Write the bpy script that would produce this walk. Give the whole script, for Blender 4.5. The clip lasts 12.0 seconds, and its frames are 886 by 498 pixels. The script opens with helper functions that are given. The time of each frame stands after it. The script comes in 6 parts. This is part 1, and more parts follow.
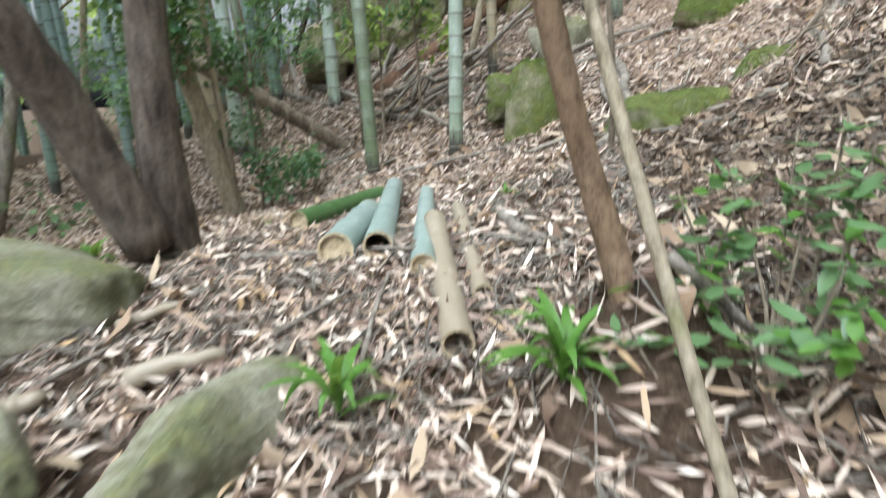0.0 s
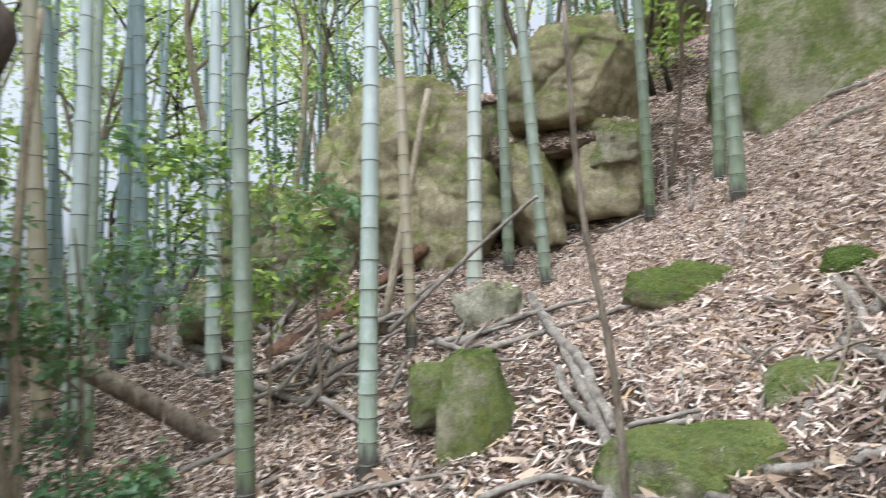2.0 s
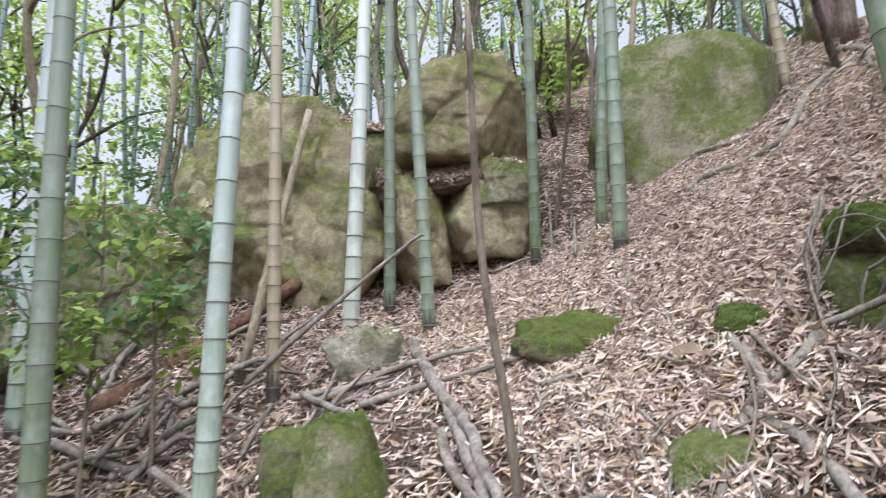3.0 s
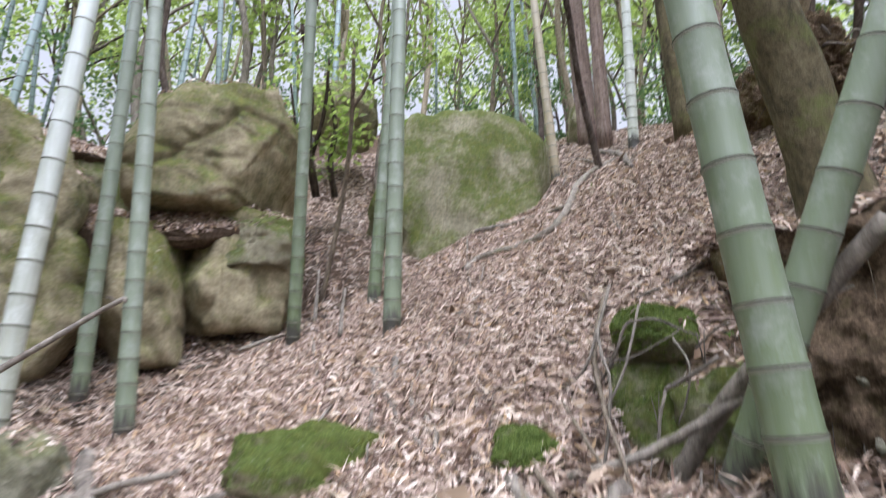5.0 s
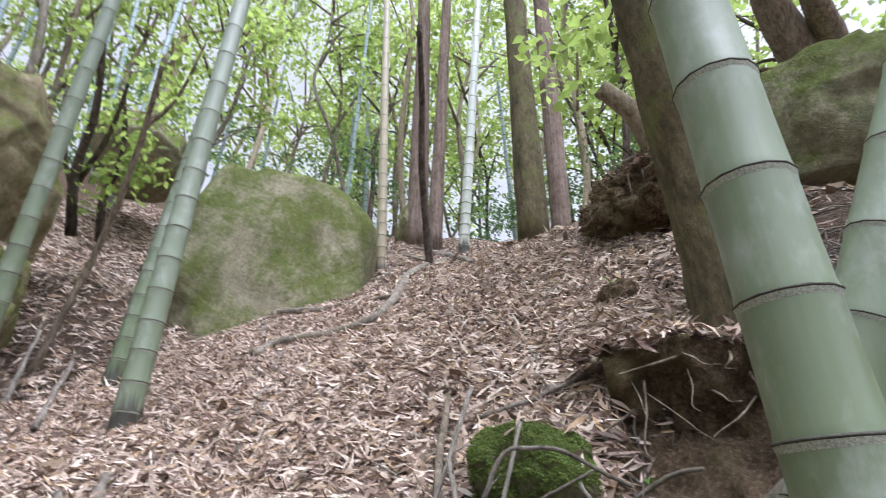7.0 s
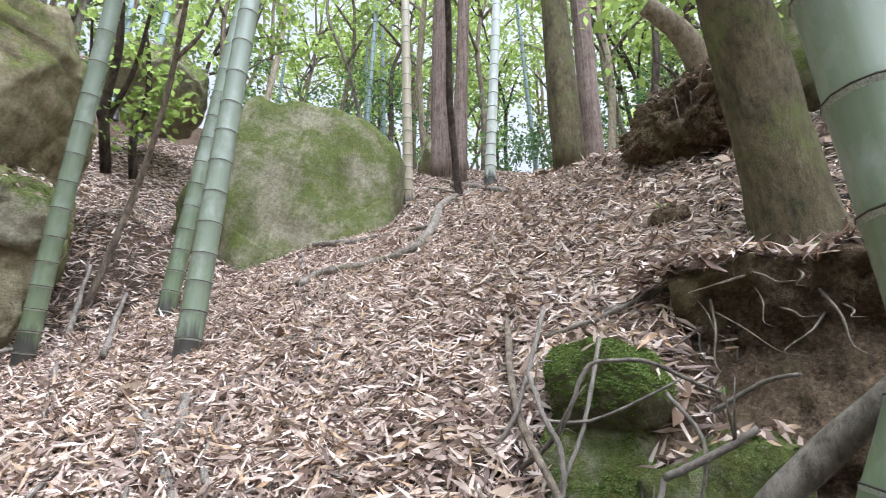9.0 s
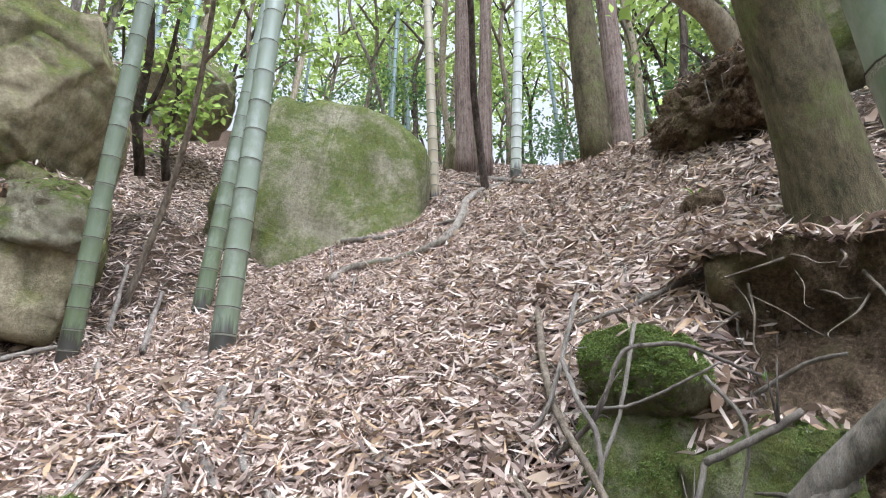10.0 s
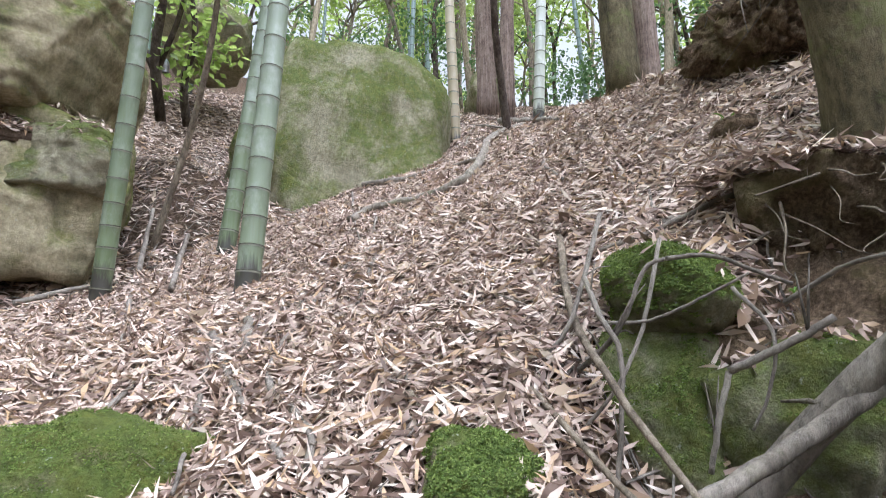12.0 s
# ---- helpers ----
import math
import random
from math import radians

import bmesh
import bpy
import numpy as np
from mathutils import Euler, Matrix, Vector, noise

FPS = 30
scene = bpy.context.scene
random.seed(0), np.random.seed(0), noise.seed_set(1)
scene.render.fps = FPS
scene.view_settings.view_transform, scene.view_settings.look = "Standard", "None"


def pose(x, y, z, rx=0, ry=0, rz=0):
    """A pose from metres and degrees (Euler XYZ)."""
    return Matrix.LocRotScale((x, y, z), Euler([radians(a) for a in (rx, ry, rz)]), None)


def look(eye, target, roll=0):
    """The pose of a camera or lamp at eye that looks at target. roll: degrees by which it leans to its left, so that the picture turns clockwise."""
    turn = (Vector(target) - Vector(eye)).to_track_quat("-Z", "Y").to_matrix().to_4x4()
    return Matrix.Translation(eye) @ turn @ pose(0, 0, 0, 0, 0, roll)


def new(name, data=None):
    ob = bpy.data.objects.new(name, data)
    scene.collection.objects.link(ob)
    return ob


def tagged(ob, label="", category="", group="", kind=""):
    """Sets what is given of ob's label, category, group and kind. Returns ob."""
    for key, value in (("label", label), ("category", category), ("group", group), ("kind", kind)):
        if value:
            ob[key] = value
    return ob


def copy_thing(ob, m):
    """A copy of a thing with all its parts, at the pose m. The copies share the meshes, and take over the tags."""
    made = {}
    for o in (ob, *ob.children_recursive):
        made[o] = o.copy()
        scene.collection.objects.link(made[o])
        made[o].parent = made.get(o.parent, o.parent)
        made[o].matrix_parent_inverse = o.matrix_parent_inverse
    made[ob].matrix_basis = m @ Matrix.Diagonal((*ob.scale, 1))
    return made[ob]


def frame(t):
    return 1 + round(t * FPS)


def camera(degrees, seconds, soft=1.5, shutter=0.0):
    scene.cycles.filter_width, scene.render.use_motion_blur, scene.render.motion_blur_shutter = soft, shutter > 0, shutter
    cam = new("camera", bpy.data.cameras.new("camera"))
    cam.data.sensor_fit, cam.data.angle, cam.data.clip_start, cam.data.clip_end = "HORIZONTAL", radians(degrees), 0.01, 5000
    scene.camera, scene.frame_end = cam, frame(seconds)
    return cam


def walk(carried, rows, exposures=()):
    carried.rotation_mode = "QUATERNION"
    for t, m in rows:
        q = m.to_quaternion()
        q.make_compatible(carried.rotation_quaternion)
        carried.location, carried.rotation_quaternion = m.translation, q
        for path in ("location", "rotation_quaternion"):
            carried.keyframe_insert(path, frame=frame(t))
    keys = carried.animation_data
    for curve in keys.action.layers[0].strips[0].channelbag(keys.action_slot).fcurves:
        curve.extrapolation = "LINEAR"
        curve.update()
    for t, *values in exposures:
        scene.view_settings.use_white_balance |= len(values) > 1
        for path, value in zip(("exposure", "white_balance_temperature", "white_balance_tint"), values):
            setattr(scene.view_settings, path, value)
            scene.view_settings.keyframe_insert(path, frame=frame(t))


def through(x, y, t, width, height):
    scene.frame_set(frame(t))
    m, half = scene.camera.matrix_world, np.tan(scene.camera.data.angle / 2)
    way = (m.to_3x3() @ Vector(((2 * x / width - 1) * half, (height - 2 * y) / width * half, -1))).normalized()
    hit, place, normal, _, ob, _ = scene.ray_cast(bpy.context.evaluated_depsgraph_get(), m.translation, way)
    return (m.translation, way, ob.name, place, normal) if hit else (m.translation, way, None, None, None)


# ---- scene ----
cam = camera(76.8, 12.0, 0.8, 0.5)
PATH = [
    (0, (0.0, 0.0, 1.4), (-0.032, 1.926, 0.863), -2.0),
    (0.5, (0.019, 0.397, 1.511), (0.12, 2.375, 1.233), -2.0),
    (1, (-0.05, 0.777, 1.712), (0.084, 2.773, 1.692), -1.7),
    (1.5, (-0.081, 1.09, 1.779), (0.041, 3.077, 1.968), -2.0),
    (2, (-0.014, 1.287, 1.831), (0.307, 3.247, 2.071), -1.8),
    (2.5, (0.072, 1.538, 1.836), (0.626, 3.435, 2.142), -1.5),
    (2.7, (0.1, 1.63, 1.887), (0.722, 3.503, 2.207), -1.4),
    (4.3, (0.263, 2.029, 2.024), (1.413, 3.603, 2.469), -1.4),
    (4.5, (0.395, 2.122, 2.038), (1.613, 3.646, 2.478), -1.5),
    (5, (0.785, 2.382, 2.204), (2.111, 3.774, 2.754), -1.7),
    (5.5, (0.958, 2.67, 2.325), (2.31, 3.882, 3.164), -0.8),
    (6, (1.25, 2.853, 2.254), (2.663, 3.915, 3.189), -0.6),
    (6.5, (1.547, 2.983, 2.321), (3.068, 3.911, 3.229), -0.3),
    (7, (1.506, 3.022, 2.348), (3.117, 3.8, 3.242), 0.2),
    (7.2, (1.504, 3.043, 2.303), (3.151, 3.778, 3.168), 0.4),
    (8.8, (1.419, 3.18, 2.307), (3.104, 4.014, 2.989), -0.3),
    (9, (1.414, 3.182, 2.311), (3.087, 4.044, 2.988), -0.2),
    (9.5, (1.415, 3.204, 2.311), (3.067, 4.113, 2.98), -0.3),
    (10, (1.416, 3.197, 2.287), (3.047, 4.143, 2.954), -0.4),
    (10.5, (1.447, 3.186, 2.256), (3.072, 4.169, 2.884), -0.4),
    (11, (1.437, 3.198, 2.248), (3.062, 4.206, 2.833), -0.4),
    (11.5, (1.457, 3.208, 2.218), (3.08, 4.233, 2.78), -0.3),
    (12, (1.464, 3.217, 2.207), (3.096, 4.259, 2.708), -0.3),
]
walk(cam, [(t, look(eye, target, roll)) for t, eye, target, roll in PATH], [(0.0, 0.36, 5700, 4), (2.5, 0.36, 5650, 12), (4.5, 0.36, 5650, 17), (6.0, 0.36, 5650, 17), (9.0, 0.58, 5520, 14), (12.0, 0.56, 5520, 14)])

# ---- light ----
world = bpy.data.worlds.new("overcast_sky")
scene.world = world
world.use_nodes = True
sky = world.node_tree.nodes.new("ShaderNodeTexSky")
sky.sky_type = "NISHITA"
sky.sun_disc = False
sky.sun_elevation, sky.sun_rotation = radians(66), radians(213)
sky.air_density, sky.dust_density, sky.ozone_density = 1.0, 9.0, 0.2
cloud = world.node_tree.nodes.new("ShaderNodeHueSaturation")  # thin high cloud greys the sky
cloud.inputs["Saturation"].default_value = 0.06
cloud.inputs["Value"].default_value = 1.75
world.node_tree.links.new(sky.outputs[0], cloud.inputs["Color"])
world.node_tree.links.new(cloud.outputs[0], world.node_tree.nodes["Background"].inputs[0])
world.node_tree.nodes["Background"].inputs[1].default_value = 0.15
sun_data = bpy.data.lights.new("sun", "SUN")
sun_data.energy, sun_data.angle, sun_data.color = 0.9, radians(95), (1.0, 0.98, 0.95)
sun = new("sun", sun_data)
sun.matrix_world = look((-2, -3, 30), (-2 + 2.22, -3 + 3.41, 30 - 9.13))


# ---- materials ----
def rgb(c):
    return (*c, 1.0)


class Nodes:
    """A node tree with a Principled shader and short ways to add to it."""

    def __init__(self, name, rough=0.8, spec=0.3):
        self.mat = bpy.data.materials.new(name)
        self.mat.use_nodes = True
        self.tree = self.mat.node_tree
        self.bsdf = self.tree.nodes["Principled BSDF"]
        self.bsdf.inputs["Roughness"].default_value = rough
        self.bsdf.inputs["Specular IOR Level"].default_value = spec

    def add(self, kind, **values):
        node = self.tree.nodes.new(kind)
        for key, value in values.items():
            node.inputs[key].default_value = value
        return node

    def link(self, a, b):
        self.tree.links.new(a, b)

    def coords(self, scale=(1, 1, 1), kind="Object"):
        tc = self.add("ShaderNodeTexCoord")
        mp = self.add("ShaderNodeMapping", Scale=scale)
        self.link(tc.outputs[kind], mp.inputs["Vector"])
        return mp.outputs[0]

    def noise(self, scale, detail=5, rough=0.6, stretch=(1, 1, 1), kind="Object"):
        n = self.add("ShaderNodeTexNoise", Scale=scale, Detail=detail, Roughness=rough)
        self.link(self.coords(stretch, kind), n.inputs["Vector"])
        return n.outputs["Fac"]

    def ramp(self, fac, stops):
        r = self.add("ShaderNodeValToRGB")
        while len(r.color_ramp.elements) < len(stops):
            r.color_ramp.elements.new(0.5)
        for e, (at, c) in zip(r.color_ramp.elements, stops):
            e.position, e.color = at, rgb(c)
        self.link(fac, r.inputs[0])
        return r.outputs[0]

    def mix(self, fac, a, b, blend="MIX"):
        m = self.tree.nodes.new("ShaderNodeMix")
        m.data_type, m.blend_type = "RGBA", blend
        for value, slot in ((fac, m.inputs[0]), (a, m.inputs[6]), (b, m.inputs[7])):
            if isinstance(value, bpy.types.NodeSocket):
                self.link(value, slot)
            else:
                slot.default_value = value if slot == m.inputs[0] else rgb(value)
        return m.outputs[2]

    def math(self, op, a, b=0.0, clamp=False):
        m = self.tree.nodes.new("ShaderNodeMath")
        m.operation, m.use_clamp = op, clamp
        for n, value in enumerate((a, b)):
            if isinstance(value, bpy.types.NodeSocket):
                self.link(value, m.inputs[n])
            else:
                m.inputs[n].default_value = value
        return m.outputs[0]

    def color(self, socket):
        self.link(socket, self.bsdf.inputs["Base Color"])
        return self

    def bump(self, height, strength=0.4, distance=0.02):
        b = self.add("ShaderNodeBump", Strength=strength, Distance=distance)
        self.link(height, b.inputs["Height"])
        self.link(b.outputs[0], self.bsdf.inputs["Normal"])
        return self


def bark(name, dark, mid, light, moss=0.0, stretch=(14, 14, 2.5)):
    n = Nodes(name, 0.9, 0.2)
    streak = n.noise(1.6, 6, 0.65, stretch)
    c = n.ramp(streak, [(0.3, dark), (0.5, mid), (0.72, light)])
    blotch = n.noise(5.0, 4)
    c = n.mix(n.ramp(blotch, [(0.45, (0, 0, 0)), (0.65, (0.45,) * 3)]), c, light)
    fleck = n.noise(34.0, 8, 0.8, (1, 1, 0.5))
    c = n.mix(0.7, c, n.ramp(fleck, [(0.36, (0.35,) * 3), (0.5, (0.95,) * 3), (0.62, (1.3,) * 3)]), "MULTIPLY")
    if moss:
        patch = n.noise(3.0, 6, 0.7)
        c = n.mix(n.ramp(patch, [(0.62 - 0.25 * moss, (0, 0, 0)), (0.8 - 0.25 * moss, (1, 1, 1))]), c, (0.13, 0.15, 0.045))
    return n.color(c).bump(n.mix(0.4, streak, fleck), 0.9, 0.025).mat


def culm_material(name, low, high, bloom, dark_base=True):
    """Bamboo skin: green near the ground, with a pale waxy bloom higher up, fine streaks and grey-green lichen blots."""
    n = Nodes(name, 0.42, 0.4)
    sep = n.add("ShaderNodeSeparateXYZ")
    n.link(n.coords(), sep.inputs[0])
    rise = n.math("MULTIPLY", sep.outputs[2], 0.3)
    streak = n.noise(2.0, 5, 0.6, (18, 18, 1.2))
    rise = n.math("ADD", rise, n.math("MULTIPLY", n.math("SUBTRACT", streak, 0.5), 0.9), True)
    c = n.mix(rise, low, high)
    blot = n.noise(6.0, 6, 0.7, (1, 1, 0.6))
    c = n.mix(n.ramp(blot, [(0.5, (0, 0, 0)), (0.72, (0.75,) * 3)]), c, bloom)
    info = n.add("ShaderNodeObjectInfo")
    c = n.mix(n.math("MULTIPLY", info.outputs["Random"], 0.3), c, bloom)
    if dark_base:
        # Black-brown towards the foot, with an uneven upper edge.
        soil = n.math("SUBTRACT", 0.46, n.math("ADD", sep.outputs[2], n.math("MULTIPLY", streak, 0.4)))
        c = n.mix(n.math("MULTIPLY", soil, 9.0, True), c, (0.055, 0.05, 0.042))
    return n.color(c).bump(streak, 0.08, 0.01).mat


def leaf_material(name, stops, through=0.45, rough=0.45, tint=(0.5, 0.62, 0.1)):
    """Thin leaves, each of its own tint, that let some light through."""
    n = Nodes(name, rough, 0.35)
    geo = n.add("ShaderNodeNewGeometry")
    c = n.ramp(geo.outputs["Random Per Island"], stops)
    n.color(c)
    trans = n.add("ShaderNodeBsdfTranslucent")
    n.link(n.mix(0.35, c, tint), trans.inputs["Color"])
    mix = n.add("ShaderNodeMixShader", Fac=through)
    out = n.tree.nodes["Material Output"]
    n.link(n.bsdf.outputs[0], mix.inputs[1])
    n.link(trans.outputs[0], mix.inputs[2])
    n.link(mix.outputs[0], out.inputs[0])
    return n.mat


def stone_material(name, base, pale, mossy, cover):
    """Sandstone with bedding, grain, cracks and stains; moss takes hold in patches, thicker on the upper faces."""
    n = Nodes(name, 0.92, 0.15)
    grain = n.noise(42.0, 6, 0.75)
    broad = n.noise(1.3, 8, 0.65)
    bed = n.noise(2.2, 6, 0.65, (0.5, 0.5, 3.2))
    c = n.ramp(broad, [(0.32, base), (0.5, pale), (0.68, base)])
    c = n.mix(n.ramp(bed, [(0.45, (0, 0, 0)), (0.7, (0.25,) * 3)]), c, tuple(v * 0.55 for v in base))
    c = n.mix(0.35, c, n.ramp(grain, [(0.3, (0.1, 0.085, 0.055)), (0.7, (0.62, 0.55, 0.42))]))
    run = n.noise(1.7, 7, 0.7, (1.6, 1.6, 0.7))
    c = n.mix(n.ramp(run, [(0.47, (0, 0, 0)), (0.64, (0.75,) * 3)]), c, (0.125, 0.125, 0.055))
    vor = n.add("ShaderNodeTexVoronoi", Scale=1.1)
    vor.feature = "DISTANCE_TO_EDGE"
    n.link(n.coords((1, 1, 0.7)), vor.inputs["Vector"])
    crack = n.ramp(vor.outputs["Distance"], [(0.0, (0, 0, 0)), (0.03, (1, 1, 1))])
    geo = n.add("ShaderNodeNewGeometry")
    sep = n.add("ShaderNodeSeparateXYZ")
    n.link(geo.outputs["Normal"], sep.inputs[0])
    patch = n.noise(2.1, 9, 0.75)
    amount = n.math("ADD", patch, n.math("MULTIPLY", sep.outputs[2], 0.2))
    fine = n.noise(70.0, 5, 0.75)
    tuft_noise = n.noise(16.0, 5, 0.7)
    green = n.mix(fine, tuple(v * 0.4 for v in mossy), tuple(v * 1.7 for v in mossy))
    green = n.mix(n.ramp(tuft_noise, [(0.4, (0, 0, 0)), (0.7, (0.6,) * 3)]), green, (mossy[0] * 1.7, mossy[1] * 1.25, mossy[2]))
    c = n.mix(n.ramp(amount, [(0.74 - 0.4 * cover, (0, 0, 0)), (0.9 - 0.4 * cover, (0.92,) * 3)]), c, green)
    speck = n.noise(23.0, 10, 0.85)
    c = n.mix(0.5, c, n.ramp(speck, [(0.38, (0.32,) * 3), (0.5, (0.95,) * 3), (0.6, (1.4,) * 3)]), "MULTIPLY")
    dot = n.noise(38.0, 6, 0.7)
    c = n.mix(n.ramp(dot, [(0.62, (0, 0, 0)), (0.68, (0.55,) * 3)]), c, (0.46, 0.48, 0.40))
    lichen = n.noise(4.5, 9, 0.8)
    c = n.mix(n.ramp(lichen, [(0.60, (0, 0, 0)), (0.68, (0.6,) * 3)]), c, (0.42, 0.44, 0.38))
    relief = n.mix(0.45, n.noise(7.0, 9, 0.75), fine)
    relief = n.mix(0.18, relief, bed)
    relief = n.mix(0.5, relief, n.mix(0.5, relief, crack), "MULTIPLY")
    return n.color(c).bump(relief, 1.0, 0.07).mat


def earth_material(name, dark, light):
    """Crumbly soil: fine crumbs, pebbles and mossy, yellowish stains."""
    n = Nodes(name, 1.0, 0.1)
    lump = n.noise(9.0, 9, 0.8)
    crumb = n.noise(60.0, 6, 0.8)
    c = n.ramp(lump, [(0.35, dark), (0.55, light), (0.7, dark)])
    c = n.mix(0.6, c, n.ramp(crumb, [(0.40, (0.25,) * 3), (0.52, (1.0,) * 3), (0.62, (2.0,) * 3)]), "MULTIPLY")
    c = n.mix(n.ramp(n.noise(3.0, 8, 0.75), [(0.5, (0, 0, 0)), (0.62, (0.7,) * 3)]), c, (0.25, 0.21, 0.10))
    return n.color(c).bump(n.mix(0.5, lump, crumb), 1.0, 0.08).mat


def ground_material():
    """Leaf mould under the litter: mottled tan and brown at several scales."""
    n = Nodes("leaf_mould", 0.95, 0.15)
    shred = n.noise(38.0, 6, 0.75, (1, 1, 1))
    wide = n.noise(0.9, 5, 0.6)
    c = n.ramp(shred, [(0.32, (0.022, 0.014, 0.009)), (0.5, (0.085, 0.056, 0.038)), (0.66, (0.23, 0.17, 0.12))])
    c = n.mix(n.ramp(wide, [(0.4, (0, 0, 0)), (0.65, (0.55,) * 3)]), c, (0.12, 0.08, 0.055))
    return n.color(c).bump(shred, 1.0, 0.04).mat


M_GROUND = ground_material()
M_EARTH = earth_material("bare_earth", (0.085, 0.058, 0.04), (0.28, 0.20, 0.13))
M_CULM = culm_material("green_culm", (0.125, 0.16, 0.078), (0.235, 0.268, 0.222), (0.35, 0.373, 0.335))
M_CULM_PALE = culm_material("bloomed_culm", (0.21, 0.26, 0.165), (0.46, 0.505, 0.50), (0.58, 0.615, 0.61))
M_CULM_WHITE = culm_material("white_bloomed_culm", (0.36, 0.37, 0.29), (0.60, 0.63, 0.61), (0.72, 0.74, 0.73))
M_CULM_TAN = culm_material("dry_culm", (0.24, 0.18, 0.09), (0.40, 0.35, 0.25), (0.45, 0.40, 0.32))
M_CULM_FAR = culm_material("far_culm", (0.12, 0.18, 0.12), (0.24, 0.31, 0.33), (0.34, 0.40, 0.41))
M_NODE = Nodes("node_ridge", 0.8)
M_NODE.color(M_NODE.ramp(M_NODE.noise(30), [(0.35, (0.03, 0.026, 0.02)), (0.7, (0.11, 0.10, 0.08))]))
M_NODE = M_NODE.mat
M_BAND = Nodes("waxy_band", 0.7)
M_BAND.color(M_BAND.ramp(M_BAND.noise(22, 8, 0.75), [(0.38, (0.15, 0.15, 0.11)), (0.5, (0.28, 0.29, 0.235)), (0.65, (0.45, 0.46, 0.40))]))
M_BAND = M_BAND.mat
M_CUT = culm_material("cut_culm", (0.17, 0.215, 0.19), (0.26, 0.31, 0.295), (0.38, 0.415, 0.40), False)
M_CUT_DARK = culm_material("cut_culm_green", (0.05, 0.10, 0.03), (0.08, 0.14, 0.05), (0.12, 0.17, 0.08), False)
M_CUT_TAN = culm_material("cut_culm_dry", (0.22, 0.175, 0.125), (0.30, 0.25, 0.19), (0.36, 0.315, 0.255), False)
M_PITH = bark("cut_wood", (0.42, 0.32, 0.2), (0.55, 0.44, 0.29), (0.62, 0.52, 0.37), 0, (3, 3, 3))
M_BARK = bark("brown_bark", (0.08, 0.062, 0.046), (0.19, 0.15, 0.112), (0.30, 0.25, 0.19))
M_BARK_ORANGE = bark("smooth_orange_bark", (0.14, 0.09, 0.055), (0.23, 0.152, 0.096), (0.31, 0.22, 0.15), 0, (5, 5, 2))
M_BARK_DARK = bark("dark_bark", (0.025, 0.018, 0.014), (0.07, 0.05, 0.04), (0.16, 0.13, 0.11))
M_BARK_PALE = bark("pale_bark", (0.20, 0.155, 0.10), (0.31, 0.255, 0.18), (0.40, 0.34, 0.26), 0.15)
M_BARK_MOSS = bark("mossy_bark", (0.042, 0.034, 0.02), (0.105, 0.085, 0.047), (0.175, 0.148, 0.088), 0.42, (9, 9, 3))
M_BARK_CEDAR = bark("cedar_bark", (0.085, 0.06, 0.048), (0.20, 0.145, 0.12), (0.32, 0.25, 0.215), 0, (26, 26, 1.2))
M_BARK_GREY = bark("grey_bark", (0.10, 0.085, 0.065), (0.21, 0.18, 0.145), (0.33, 0.29, 0.25), 0.25)
M_TWIG = bark("dead_twig", (0.09, 0.075, 0.062), (0.195, 0.165, 0.138), (0.31, 0.275, 0.235), 0, (6, 6, 3))
M_BARK_UMBER = bark("umber_bark", (0.04, 0.03, 0.024), (0.105, 0.082, 0.065), (0.20, 0.165, 0.135))
M_ROT = bark("rotten_wood", (0.04, 0.022, 0.015), (0.10, 0.056, 0.036), (0.20, 0.115, 0.072), 0, (20, 20, 2))
M_STONE = stone_material("sandstone", (0.37, 0.305, 0.17), (0.58, 0.49, 0.31), (0.145, 0.17, 0.047), 0.68)
M_STONE_GREEN = stone_material("mossy_stone", (0.24, 0.22, 0.13), (0.41, 0.375, 0.26), (0.11, 0.142, 0.037), 0.79)
M_STONE_GREY = stone_material("grey_stone", (0.30, 0.285, 0.205), (0.46, 0.44, 0.34), (0.19, 0.21, 0.10), 0.25)
M_MOSS = stone_material("moss_cushion", (0.17, 0.14, 0.07), (0.24, 0.2, 0.11), (0.098, 0.135, 0.028), 0.80)
M_LITTER = leaf_material("dry_bamboo_leaf", [(0.0, (0.07, 0.042, 0.03)), (0.22, (0.20, 0.13, 0.10)), (0.5, (0.42, 0.32, 0.26)), (0.6, (0.44, 0.29, 0.155)), (0.66, (0.50, 0.385, 0.315)), (0.9, (0.66, 0.535, 0.445)), (1.0, (0.83, 0.73, 0.64))], 0.12, 0.55, (0.6, 0.45, 0.3))
M_LITTER_OLD = leaf_material("rotting_leaf", [(0.0, (0.035, 0.022, 0.015)), (0.5, (0.12, 0.08, 0.055)), (0.85, (0.22, 0.155, 0.11)), (1.0, (0.42, 0.34, 0.27))], 0.1, 0.6, (0.4, 0.3, 0.2))
M_SHEATH = leaf_material("bamboo_sheath", [(0.0, (0.12, 0.07, 0.045)), (0.5, (0.26, 0.175, 0.115)), (1.0, (0.46, 0.36, 0.26))], 0.1, 0.6, (0.6, 0.45, 0.3))
M_LEAF = leaf_material("green_leaf", [(0.0, (0.07, 0.12, 0.025)), (0.5, (0.175, 0.26, 0.055)), (1.0, (0.35, 0.44, 0.125))], 0.68, 0.4, (0.68, 0.82, 0.24))
M_LEAF_DARK = leaf_material("dark_leaf", [(0.0, (0.022, 0.06, 0.03)), (0.6, (0.045, 0.105, 0.045)), (1.0, (0.085, 0.16, 0.07))], 0.3, 0.3)
